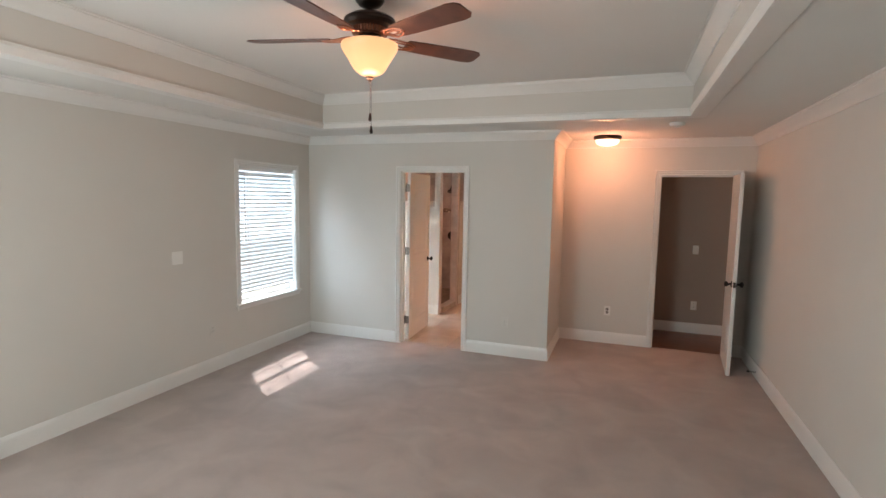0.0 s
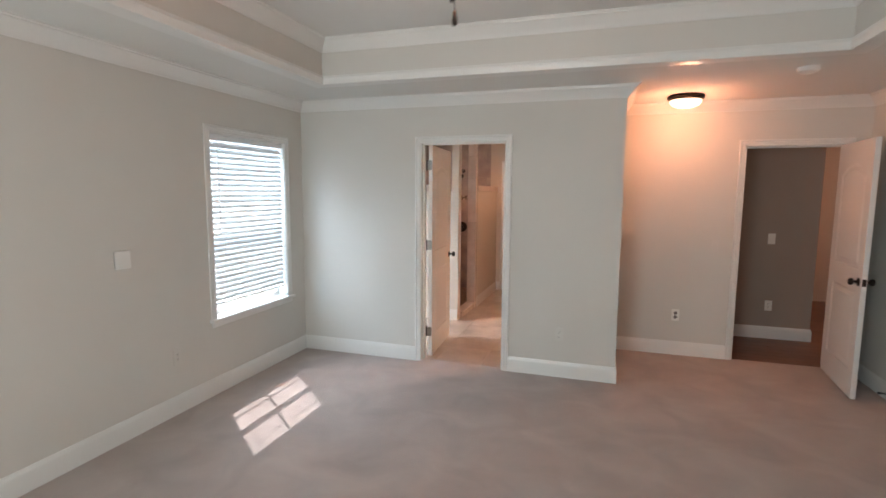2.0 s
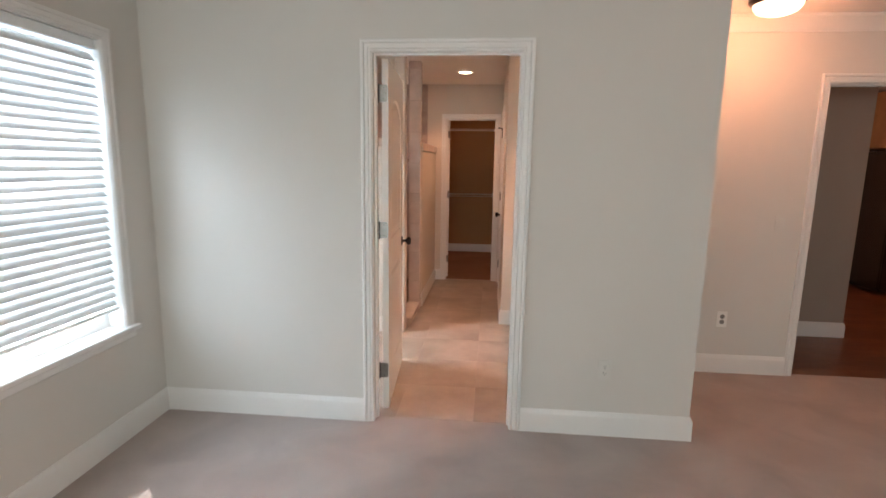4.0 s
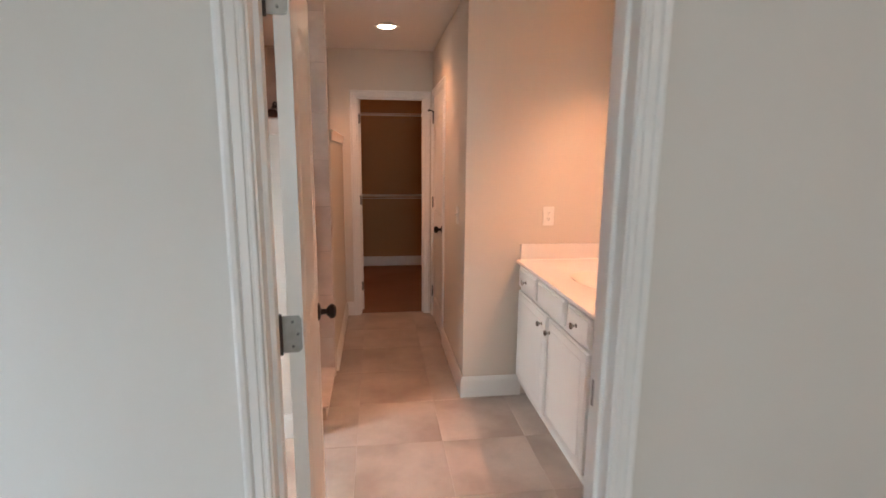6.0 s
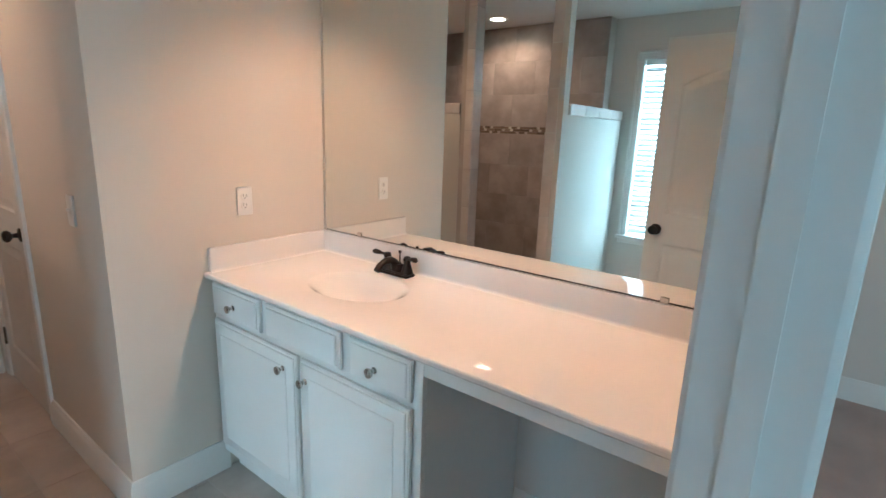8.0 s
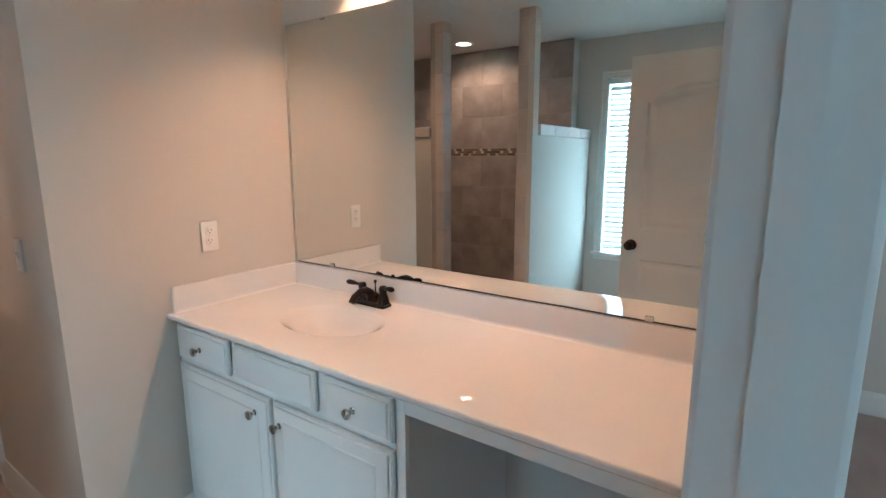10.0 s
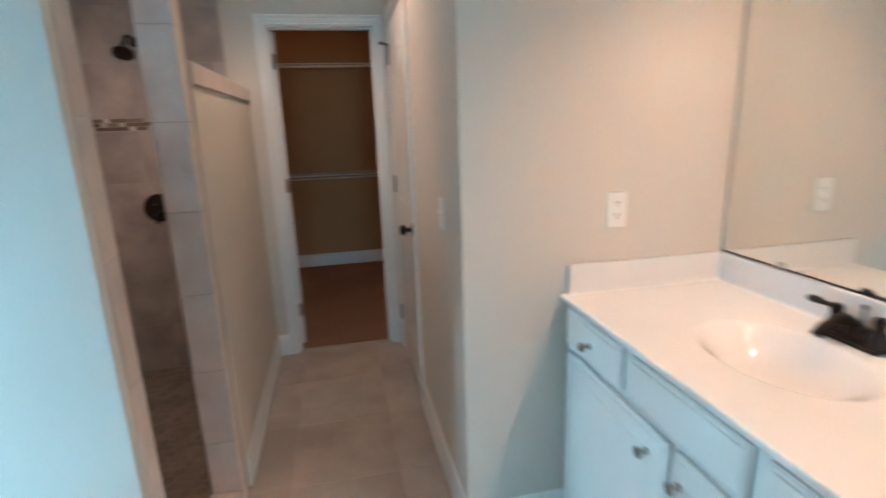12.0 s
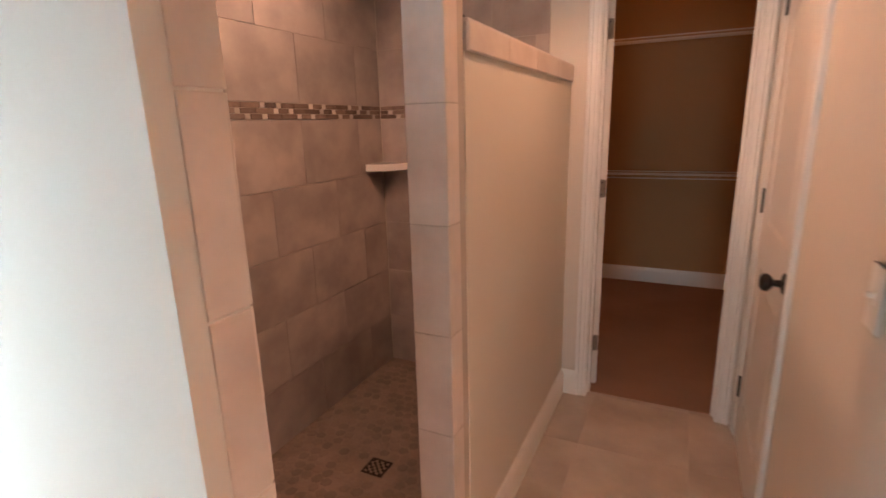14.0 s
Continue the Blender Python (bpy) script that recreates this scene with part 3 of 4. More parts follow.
# ---------------------------------------------------------------- windows and blinds


def window(name, y0, y1, z0, z1, label):
    w = tagged(empty(name, pose(XL, (y0 + y1) / 2, z0)), label, "window", kind="structure")
    c, h, q = (y1 - y0) / 2, z1 - z0, 0.0
    part("window_casing", run([(-c, 0), (-c, h), (c, h), (c, 0)], [(o, d * 0.8) for o, d in CASE], to=lambda a, b, k: (k, a, b)), TRIM, w, "", True)
    part("window_sill", box(-0.14, 0.038, -c - 0.072, c + 0.072, -0.022, 0.004, bevel=0.004), TRIM, w)
    part("window_apron", box(0.0005, 0.014, -c - 0.055, c + 0.055, -0.062, -0.0225, bevel=0.003), TRIM, w)
    bm = bmesh.new()
    for r in ((-c, -c + 0.006, 0.0005, h), (c - 0.006, c, 0.0005, h), (-c + 0.006, c - 0.006, h - 0.006, h)):
        box(-0.149, -0.001, r[0], r[1], r[2], r[3], bm)
    part("lining", bm, TRIM, w)
    for k in (0, 1):
        lo, hi = (0.004, h / 2 + 0.012) if k == 0 else (h / 2 - 0.012, h - 0.008)
        xs = -0.112 if k == 0 else -0.138
        bm = bmesh.new()
        box(xs, xs + 0.024, -c + 0.007, -c + 0.042, lo, hi, bm), box(xs, xs + 0.024, c - 0.042, c - 0.007, lo, hi, bm)
        box(xs, xs + 0.024, -c + 0.042, c - 0.042, lo, lo + 0.04, bm), box(xs, xs + 0.024, -c + 0.042, c - 0.042, hi - 0.035, hi, bm)
        f = part("window_frame", bm, TRIM, w)
        bm = box(xs + 0.008, xs + 0.018, -0.009, 0.009, lo + 0.04, hi - 0.035)
        zz = (lo + hi) / 2
        box(xs + 0.008, xs + 0.018, -c + 0.042, -0.009, zz - 0.009, zz + 0.009, bm), box(xs + 0.008, xs + 0.018, 0.009, c - 0.042, zz - 0.009, zz + 0.009, bm)
        part("muntin", bm, TRIM, f)
        p = part("pane", box(xs + 0.011, xs + 0.014, -c + 0.04, c - 0.04, lo + 0.038, hi - 0.033), GLASS, w, "clear glass pane")
        p.visible_shadow = False
    return w


def blind(y0, y1, z0, z1, bottom, tilt, label):
    c, h = (y1 - y0) / 2 - 0.012, z1 - z0
    b = tagged(empty("window_blind", pose(XL - 0.042, (y0 + y1) / 2, z0)), label, "blind")
    part("headrail", box(-0.026, 0.026, -c, c, h - 0.052, h - 0.008, bevel=0.003), SLAT, b)
    bm = bmesh.new()
    n = 5
    rows = [[], []]
    for i in range(n + 1):
        u = -0.025 + 0.05 * i / n
        bow = 0.0035 * (1 - (u / 0.025) ** 2)
        for j, y in enumerate((-c, c)):
            rows[j].append((u, y, bow))
    tops = [[bm.verts.new((x, y, z + 0.0013)) for x, y, z in r] for r in rows]
    bots = [[bm.verts.new((x, y, z - 0.0013)) for x, y, z in r] for r in rows]
    for i in range(n):
        bm.faces.new((tops[0][i], tops[0][i + 1], tops[1][i + 1], tops[1][i]))
        bm.faces.new((bots[0][i], bots[1][i], bots[1][i + 1], bots[0][i + 1]))
    for r in (0, 1):
        for i in range(n):
            bm.faces.new((tops[r][i], bots[r][i], bots[r][i + 1], tops[r][i + 1]))
    for i in (0, n):
        bm.faces.new((tops[0][i], tops[1][i], bots[1][i], bots[0][i]))
    me = mesh_of(bm, "slat", SLAT, True)
    z = h - 0.085
    while z > bottom + 0.03:
        s = new("slat", me)
        s.parent = b
        s.matrix_basis = pose(0, 0, z, 0, (tilt[0] if z < 0.42 * h else tilt[1]) + random.uniform(-1.5, 1.5), 0)
        z -= 0.043
    part("bottom_rail", box(-0.025, 0.025, -c, c, bottom, bottom + 0.016, bevel=0.004), SLAT, b)
    for y in (-c * 0.7, c * 0.7):
        for x in (-0.024, 0.024):
            part("ladder_cord", tube([(x, y, bottom + 0.01), (x, y, h - 0.05)], 0.0009, 5), SLAT, b)
    part("tilt_wand", tube([(0.034, -c * 0.82, h - 0.05), (0.036, -c * 0.82, h * 0.45)], 0.0035, 8), SLAT, b, "", True)
    return b


window("window_1", -1.216, -0.284, 0.595, 2.03, "white double-hung window with bright daylight behind")
blind(-1.216, -0.284, 0.595, 2.03, 0.10, (58, 54), "white horizontal slat blind, lowered and half open")
# out of view; added only to hold the side fill lamp
window("window_unseen", -5.005, -3.995, 0.60, 2.0, "assumed double-hung window, out of view, added for side light")
window("window_2", 0.66, 1.42, 0.62, 2.10, "white double-hung bathroom window with bright daylight behind")
blind(0.66, 1.42, 0.62, 2.10, 0.03, (50, 50), "white horizontal slat blind, lowered in the bathroom window")
for wx in (0.45,):
    w = tagged(empty("window_back", pose(wx, YB, 0.6)), "white-trimmed window opening in the wall behind the camera", "window", kind="structure")
    part("window_casing", run([(-0.6, 0), (-0.6, 1.5), (0.6, 1.5), (0.6, 0)], CASE, to=lambda a, b, k: (-a, k, b)), TRIM, w, "", True)
    part("window_sill", box(-0.68, 0.68, -0.14, 0.038, -0.022, 0.004, bevel=0.004), TRIM, w)
    p = part("pane", box(-0.598, 0.598, -0.12, -0.114, 0.002, 1.498), GLASS, w)
    p.visible_shadow = False

# ---------------------------------------------------------------- ceiling fan
FX, FY, FZ = 1.15, -2.92, 0.034
fan = tagged(empty("ceiling_fan", pose(FX, FY, FZ)), "dark bronze ceiling fan with five wood blades and a lit bowl", "ceiling fan")
part("canopy", lathe([(r, TZ - FZ - d) for r, d in ((0, 0), (0.075, 0), (0.075, 0.02), (0.055, 0.045), (0.02, 0.06), (0, 0.06))], 28), BRONZE, fan, "", True)
part("downrod", lathe([(0, TZ - FZ - 0.05), (0.013, TZ - FZ - 0.05), (0.013, 2.65), (0.024, 2.65), (0.03, 2.636), (0, 2.632)], 16), BRONZE, fan, "", True)
part("motor_housing", lathe([(0, 2.634), (0.05, 2.634), (0.108, 2.626), (0.132, 2.610), (0.137, 2.592), (0.128, 2.575), (0.10, 2.567), (0, 2.567)], 40), BRONZE, fan, "dark bronze motor housing", True)
bm = bmesh.new()
for i in range(36):
    a = 2 * math.pi * i / 36
    m = Matrix.Rotation(a, 4, "Z")
    r = box(0.062, 0.092, -0.0036, 0.0036, 2.538, 2.568)
    for f in r.faces:
        bm.faces.new([bm.verts.new(m @ v.co) for v in f.verts])
    r.free()
lathe([(0, 2.567), (0.063, 2.567), (0.063, 2.538), (0.082, 2.532), (0, 2.532)], 36, None, bm)
part("vent_collar", bm, COPPER, fan, "pierced copper-toned collar under the motor")
part("switch_housing", lathe([(0, 2.532), (0.062, 2.532), (0.066, 2.515), (0.06, 2.50), (0.10, 2.495), (0.105, 2.487), (0, 2.487)], 32), BRONZE, fan, "", True)
part("glass_bowl", lathe([(0.138, 2.492), (0.147, 2.488), (0.149, 2.476), (0.145, 2.462), (0.134, 2.444), (0.118, 2.42), (0.102, 2.394), (0.087, 2.368), (0.07, 2.347), (0.045, 2.333), (0.02, 2.328), (0, 2.327)], 40), BOWL, fan, "glowing cream alabaster glass bowl", True)
part("finial", lathe([(0, 2.325), (0.022, 2.323), (0.02, 2.314), (0.008, 2.308), (0.006, 2.298), (0, 2.296)], 16), BRONZE, fan, "", True)
for x, zb in ((-0.003, 2.095), (0.004, 2.03)):
    ch = part("pull_chain", tube([(x, 0.01, 2.31), (x, 0.01, zb + 0.03)], 0.0014, 6), BRONZE, fan, "fine dark metal pull chain", True)
    part("pull", lathe([(0, zb + 0.045), (0.005, zb + 0.04), (0.009, zb + 0.012), (0.007, zb + 0.002), (0, zb)], 12, Matrix.Translation((x, 0.01, 0))), BRONZE, ch, "dark wooden chain pull", True)
for k in range(5):
    m = Matrix.Rotation(radians(-23 + 72 * k), 4, "Z") @ Matrix.Translation((0, 0, 2.515)) @ Matrix.Rotation(radians(-11), 4, "X")
    bm = bmesh.new()
    outline = [(0.205, -0.052), (0.30, -0.060), (0.60, -0.070), (0.640, -0.062), (0.660, -0.040), (0.660, 0.040), (0.640, 0.062), (0.60, 0.070), (0.30, 0.060), (0.205, 0.052)]
    lo = [bm.verts.new(m @ Vector((x, y, -0.003))) for x, y in outline]
    hi = [bm.verts.new(m @ Vector((x, y, 0.003))) for x, y in outline]
    bm.faces.new(hi), bm.faces.new(lo[::-1])
    for i in range(len(lo)):
        j = (i + 1) % len(lo)
        bm.faces.new((lo[i], lo[j], hi[j], hi[i]))
    bl = part("blade", bm, BLADE, fan, "dark reddish-brown wood blade")
    bm = bmesh.new()
    for s in (-1, 1):
        tube([m @ Vector(p) for p in ((0.10, s * 0.012, 0.012), (0.14, s * 0.03, 0.004), (0.18, s * 0.042, -0.006), (0.225, s * 0.035, -0.006), (0.255, s * 0.012, -0.006))], 0.0055, 6, bm)
        tube([m @ Vector(p) for p in ((0.13, 0, 0.006), (0.17, s * 0.018, -0.004), (0.215, s * 0.016, -0.006), (0.25, 0, -0.006))], 0.004, 6, bm)
    part("bracket", bm, COPPER, bl, "scrolled copper-toned blade bracket", True)

# ---------------------------------------------------------------- ceiling lights and detectors
fl = tagged(empty("flush_ceiling_light", pose(2.21, 0.58, H)), "bronze-rimmed flush ceiling light with a lit glass dome", "ceiling light")
part("rim", lathe([(0, 0), (0.14, 0), (0.150, -0.012), (0.150, -0.026), (0.135, -0.042), (0.120, -0.046), (0.120, -0.03), (0, -0.03)], 40), BRONZE, fl, "dark bronze rim", True)
part("dome", lathe([(0.128, -0.040), (0.124, -0.062), (0.105, -0.084), (0.07, -0.098), (0.03, -0.104), (0, -0.105)], 36), BULB, fl, "glowing frosted glass dome", True)
sd = tagged(empty("smoke_detector", pose(2.84, -0.275, H)), "round white plastic smoke detector on the ceiling", "smoke detector")
part("body", lathe([(0, 0), (0.066, 0), (0.068, -0.012), (0.062, -0.028), (0.045, -0.036), (0, -0.038)], 32), PLATE, sd, "", True)
part("grille", lathe([(0.030, -0.0365), (0.033, -0.040), (0.036, -0.0375)], 24), PLATE, sd)


def downlight(x, y, label):
    d = tagged(empty("recessed_light", pose(x, y, H - 0.015)), label, "recessed light")
    part("trim_ring", lathe([(0.062, 0), (0.092, 0), (0.092, -0.004), (0.085, -0.008), (0.066, -0.006), (0.062, 0)], 36), PLATE, d, "", True)
    part("lens", lathe([(0.063, -0.001), (0.04, -0.003), (0, -0.004)], 32), LENS, d, "glowing round lens")


downlight(0.304, 2.86, "round recessed downlight, lit, in the passage ceiling")
downlight(-0.80, 2.56, "round recessed downlight, lit, over the shower")

# ---------------------------------------------------------------- outlets and switches (local x right, y towards the wall, z up)


def plate(name, m, kind_, label, PLATE=PLATE, face=None):
    p = tagged(empty(name, m), label, "outlet" if kind_ == "outlet" else "switch")
    wd = 0.058 if kind_ == "blank" else 0.0355
    part("cover_plate", box(-wd, wd, -0.006, 0, -0.058, 0.058, bevel=0.003, seg=2), PLATE, p)
    if kind_ == "outlet":
        for dz in (-0.0195, 0.0195):
            r = part("receptacle", lathe([(0, -0.0075), (0.0155, -0.0075), (0.017, -0.006), (0.017, -0.004)], 20, Matrix.Translation((0, 0, dz)) @ Matrix.Rotation(radians(-90), 4, "X")), face or PLATE, p)
            bm = box(-0.0075, -0.0055, -0.0082, -0.0072, dz + 0.0, dz + 0.009)
            box(0.0055, 0.0075, -0.0082, -0.0072, dz + 0.0, dz + 0.009, bm)
            box(-0.002, 0.002, -0.0082, -0.0072, dz - 0.009, dz - 0.005, bm)
            part("slots", bm, DARK, r, "dark contact slots")
    if kind_ == "switch":
        bm = box(-0.005, 0.005, -0.008, -0.005, -0.012, 0.012)
        bm2 = box(-0.0035, 0.0035, -0.018, -0.006, 0.0, 0.009, bevel=0.001)
        part("toggle_frame", bm, PLATE, p)
        part("toggle", bm2, PLATE, p)
    if kind_ == "rocker":
        part("rocker", box(-0.017, 0.017, -0.009, -0.005, -0.033, 0.033, bevel=0.002), PLATE, p)
    part("screw", lathe([(0, -0.0068), (0.003, -0.0068), (0.0032, -0.006)], 10, Matrix.Rotation(radians(-90), 4, "X")), PLATE, p) if kind_ == "outlet" else None
    return p


WEST, EAST = 90, -90
plate("wall_outlet", pose(1.248, YV, 1.153), "outlet", "white duplex outlet above the vanity counter")
plate("wall_outlet", pose(1.25, 0, 0.378), "outlet", "pale duplex outlet low on the bedroom wall", PALE)
plate("wall_outlet", pose(2.286, YR, 0.400), "outlet", "white duplex outlet with grey sockets low on the entry wall", face=SOCKET)
plate("wall_outlet", pose(XL, -1.615, 0.415, 0, 0, 90), "outlet", "pale duplex outlet under the bedroom window", PALE)
plate("blank_plate", pose(XL, -1.99, 1.158, 0, 0, 90), "blank", "square blank white cover plate on the bedroom wall")
plate("light_switch", pose(XH, 2.19, 1.130, 0, 0, -90), "switch", "white toggle switch on the passage wall")
plate("light_switch", pose(2.60, YR, 1.10), "rocker", "pale switch plate beside the hall door", PALE)
plate("light_switch", pose(3.322, 1.95, 1.11), "rocker", "white switch plate on the hall wall")
plate("wall_outlet", pose(3.34, 1.95, 0.370), "outlet", "white duplex outlet on the hall wall")

# ---------------------------------------------------------------- vanity
FX0 = 1.088
cab = tagged(empty("vanity_cabinet", pose(0, 0, 0)), "white painted vanity cabinet with overlay doors and drawers", "cabinet")
part("side_panel", box(FX0 + 0.018, XM - 0.002, 0.808, 0.826, 0, 0.864), CAB, cab)
part("side_panel", box(FX0 + 0.018, XM - 0.002, 1.876, YV - 0.016, 0.10, 0.864), CAB, cab)
part("face_frame", box(FX0, FX0 + 0.018, 0.808, YV - 0.016, 0.10, 0.864, bevel=0.0015), CAB, cab)
part("bottom_panel", box(FX0 + 0.018, XM - 0.002, 0.826, 1.876, 0.10, 0.118), CAB, cab)
part("toe_kick", box(FX0 + 0.06, FX0 + 0.075, 0.826, YV - 0.016, 0, 0.10), CAB, cab)
PULL = [(0, 0), (0.010, 0), (0.0105, 0.002), (0.006, 0.005), (0.0055, 0.013), (0.012, 0.018), (0.0155, 0.023), (0.0145, 0.028), (0.008, 0.031), (0, 0.0315)]


def front(name, y0, y1, z0, z1, knob=None):
    bm = box(FX0 - 0.019, FX0 - 0.005, y0, y1, z0, z1)
    es = [e for e in bm.edges if all(v.co.x < FX0 - 0.018 for v in e.verts)]
    bmesh.ops.bevel(bm, geom=es, offset=0.003, segments=2, affect="EDGES")
    field = box(FX0 - 0.025, FX0 - 0.0185, y0 + 0.011, y1 - 0.011, z0 + 0.011, z1 - 0.011)
    es = [e for e in field.edges if all(v.co.x < FX0 - 0.024 for v in e.verts)]
    bmesh.ops.bevel(field, geom=es, offset=0.005, segments=2, affect="EDGES", profile=0.3)
    raised = bpy.data.meshes.new("field")
    field.to_mesh(raised)
    field.free()
    bm.from_mesh(raised)
    if z1 - z0 > 0.3:
        panel = box(FX0 - 0.0275, FX0 - 0.0245, y0 + 0.052, y1 - 0.052, z0 + 0.052, z1 - 0.052)
        es = [e for e in panel.edges if all(v.co.x < FX0 - 0.027 for v in e.verts)]
        bmesh.ops.bevel(panel, geom=es, offset=0.0024, segments=1, affect="EDGES")
        panel.to_mesh(raised)
        panel.free()
        bm.from_mesh(raised)
    f = part(name, bm, CAB, cab, "", True)
    if knob:
        rot = Matrix.Translation((FX0 - 0.025, knob[0], knob[1])) @ Matrix.Rotation(radians(-90), 4, "Y")
        part("knob", lathe(PULL, 18, rot), NICKEL, f, "round polished nickel knob", True)


front("drawer_front", 1.555, 1.872, 0.728, 0.852, (1.714, 0.788))
front("drawer_front", 1.127, 1.518, 0.728, 0.852)
front("drawer_front", 0.838, 1.085, 0.728, 0.852, (0.968, 0.786))
front("cabinet_door", 1.344, 1.872, 0.150, 0.706, (1.412, 0.645))
front("cabinet_door", 0.838, 1.326, 0.150, 0.706, (1.290, 0.637))
ap = tagged(part("vanity_apron", box(FX0, FX0 + 0.018, T + 0.002, 0.808, 0.812, 0.864, bevel=0.002), CAB), "white painted apron rail over the knee space", "apron")

ct = tagged(empty("vanity_countertop", pose(0, 0, 0)), "glossy off-white cultured marble top with a moulded sink", "countertop")
CX0, CX1, CY0, CY1, CZ = 1.060, XM - 0.001, T + 0.001, YV - 0.001, 0.886
SX, SY, RX, RY = 1.365, 1.365, 0.150, 0.205
bm = bmesh.new()
angs = sorted([2 * math.pi * i / 96 for i in range(96)] + [math.atan2(y - SY, x - SX) % (2 * math.pi) for x in (CX0 + 0.006, CX1) for y in (CY0, CY1)])


def rim(a):
    """Where the ray at the angle a from the bowl's middle leaves the top."""
    c, d = math.cos(a), math.sin(a)
    ts = [((CX1 if c > 0 else CX0 + 0.006) - SX) / c] if abs(c) > 1e-6 else []
    ts += [((CY1 if d > 0 else CY0) - SY) / d] if abs(d) > 1e-6 else []
    return SX + min(ts) * c, SY + min(ts) * d


STEPS = [0.10, 0.25, 0.42, 0.58, 0.72, 0.83, 0.90, 0.95, 0.985, 1.01, 1.04, 1.08]
rings = []
for r in STEPS:
    row = []
    for a in angs:
        c, d = math.cos(a), math.sin(a)
        e = 1 / math.hypot(c / RX, d / RY)
        z = CZ - 0.110 * (1 - (r / 1.08) ** 2.2) ** 1.6
        row.append(bm.verts.new((SX + r * e * c, SY + r * e * d, z)))
    rings.append(row)
rings.append([bm.verts.new((*rim(a), CZ)) for a in angs])
n = len(angs)
bm.faces.new(rings[0])
for p, q in zip(rings, rings[1:]):
    for i in range(n):
        bm.faces.new((p[i], p[(i + 1) % n], q[(i + 1) % n], q[i]))
prof = [(CX0 + 0.006, CZ), (CX0 + 0.0018, CZ - 0.0018), (CX0, CZ - 0.006), (CX0, CZ - 0.016), (CX0 + 0.004, CZ - 0.021), (FX0 + 0.02, CZ - 0.021)]
for (xa, za), (xb, zb) in zip(prof, prof[1:]):
    bm.faces.new([bm.verts.new(v) for v in ((xa, CY0, za), (xb, CY0, zb), (xb, CY1, zb), (xa, CY1, za))])
part("top", bm, MARBLE, ct, "", True)
part("backsplash", box(XM - 0.019, XM - 0.001, CY0, YV - 0.02, CZ - 0.002, 0.984, bevel=0.003, seg=2), MARBLE, ct)
part("sidesplash", box(CX0 + 0.02, XM - 0.001, YV - 0.0195, YV - 0.001, CZ - 0.002, 0.984, bevel=0.003, seg=2), MARBLE, ct)
def cove(path, radius=0.011, steps=6):
    """Concave fillet where the top turns up into a splash; the path keeps the splash on its right."""
    arc = [(radius * (1 - math.sin(a)), CZ + radius * (1 - math.cos(a))) for a in [math.pi / 2 * i / steps for i in range(steps + 1)]]
    return run(path, [(0.0, CZ - 0.0015)] + [(radius, CZ - 0.0015)] + arc)


part("cove", cove([(XM - 0.019, CY0), (XM - 0.019, YV - 0.0195), (CX0 + 0.02, YV - 0.0195)]), MARBLE, ct, "", True)
part("sink_drain", lathe([(0, 0.004), (0.014, 0.004), (0.018, 0.001), (0.022, 0.003), (0.024, 0)], 20, Matrix.Translation((SX, SY, CZ - 0.1085))), BRONZE, ct, "dark bronze drain", True)

fa = tagged(empty("faucet", pose(1.575, 1.365, CZ)), "dark oiled-bronze two-handle faucet on the sink deck", "faucet")
bm = box(-0.029, 0.029, -0.080, 0.080, 0, 0.016)
top = [v for v in bm.verts if v.co.z > 0.01]
for v in top:
    v.co.x *= 0.9
    v.co.y *= 0.95
bmesh.ops.bevel(bm, geom=list(bm.edges), offset=0.005, segments=2, affect="EDGES")
part("base", bm, BRONZE, fa, "", True)
bm = box(-0.021, 0.021, -0.045, 0.045, 0.015, 0.052)
for v in bm.verts:
    if v.co.z > 0.05:
        v.co.x *= 0.7
        v.co.y *= 0.5
bmesh.ops.bevel(bm, geom=list(bm.edges), offset=0.006, segments=2, affect="EDGES")
part("body", bm, BRONZE, fa, "", True)
part("spout", tube([(-0.002, 0, 0.025), (-0.012, 0, 0.052), (-0.034, 0, 0.066), (-0.066, 0, 0.066), (-0.096, 0, 0.053), (-0.112, 0, 0.034)], [0.020, 0.018, 0.0155, 0.0135, 0.0125, 0.013], 14), BRONZE, fa, "", True)
part("lift_rod", tube([(0.020, 0, 0.03), (0.020, 0, 0.084), (0.020, 0, 0.087), (0.020, 0, 0.096)], [0.003, 0.003, 0.0065, 0.006], 8), BRONZE, fa, "", True)
for s in (-1, 1):
    hd = part("handle", lathe([(0.025, 0.014), (0.0235, 0.022), (0.018, 0.042), (0.013, 0.056), (0.0155, 0.064), (0.0165, 0.072), (0.012, 0.082), (0, 0.085)], 18, Matrix.Translation((0.004, s * 0.054, 0))), BRONZE, fa, "", True)
    part("lever", tube([(0.002, s * 0.056, 0.073), (-0.004, s * 0.076, 0.076), (-0.008, s * 0.092, 0.079), (-0.012, s * 0.112, 0.080), (-0.013, s * 0.120, 0.080)], [0.007, 0.006, 0.0095, 0.0105, 0.006], 12), BRONZE, hd, "", True)

mi = tagged(empty("wall_mirror", pose(0, 0, 0)), "large frameless plate mirror above the backsplash", "mirror")
part("glass", box(XM - 0.007, XM - 0.001, T + 0.01, 1.888, 0.990, 2.0, bevel=0.0012), SILVER, mi, "silvered mirror glass")
part("j_channel", box(XM - 0.009, XM - 0.001, T + 0.01, 1.888, 0.9874, 0.9894), BRONZE, mi, "thin dark channel under the glass")
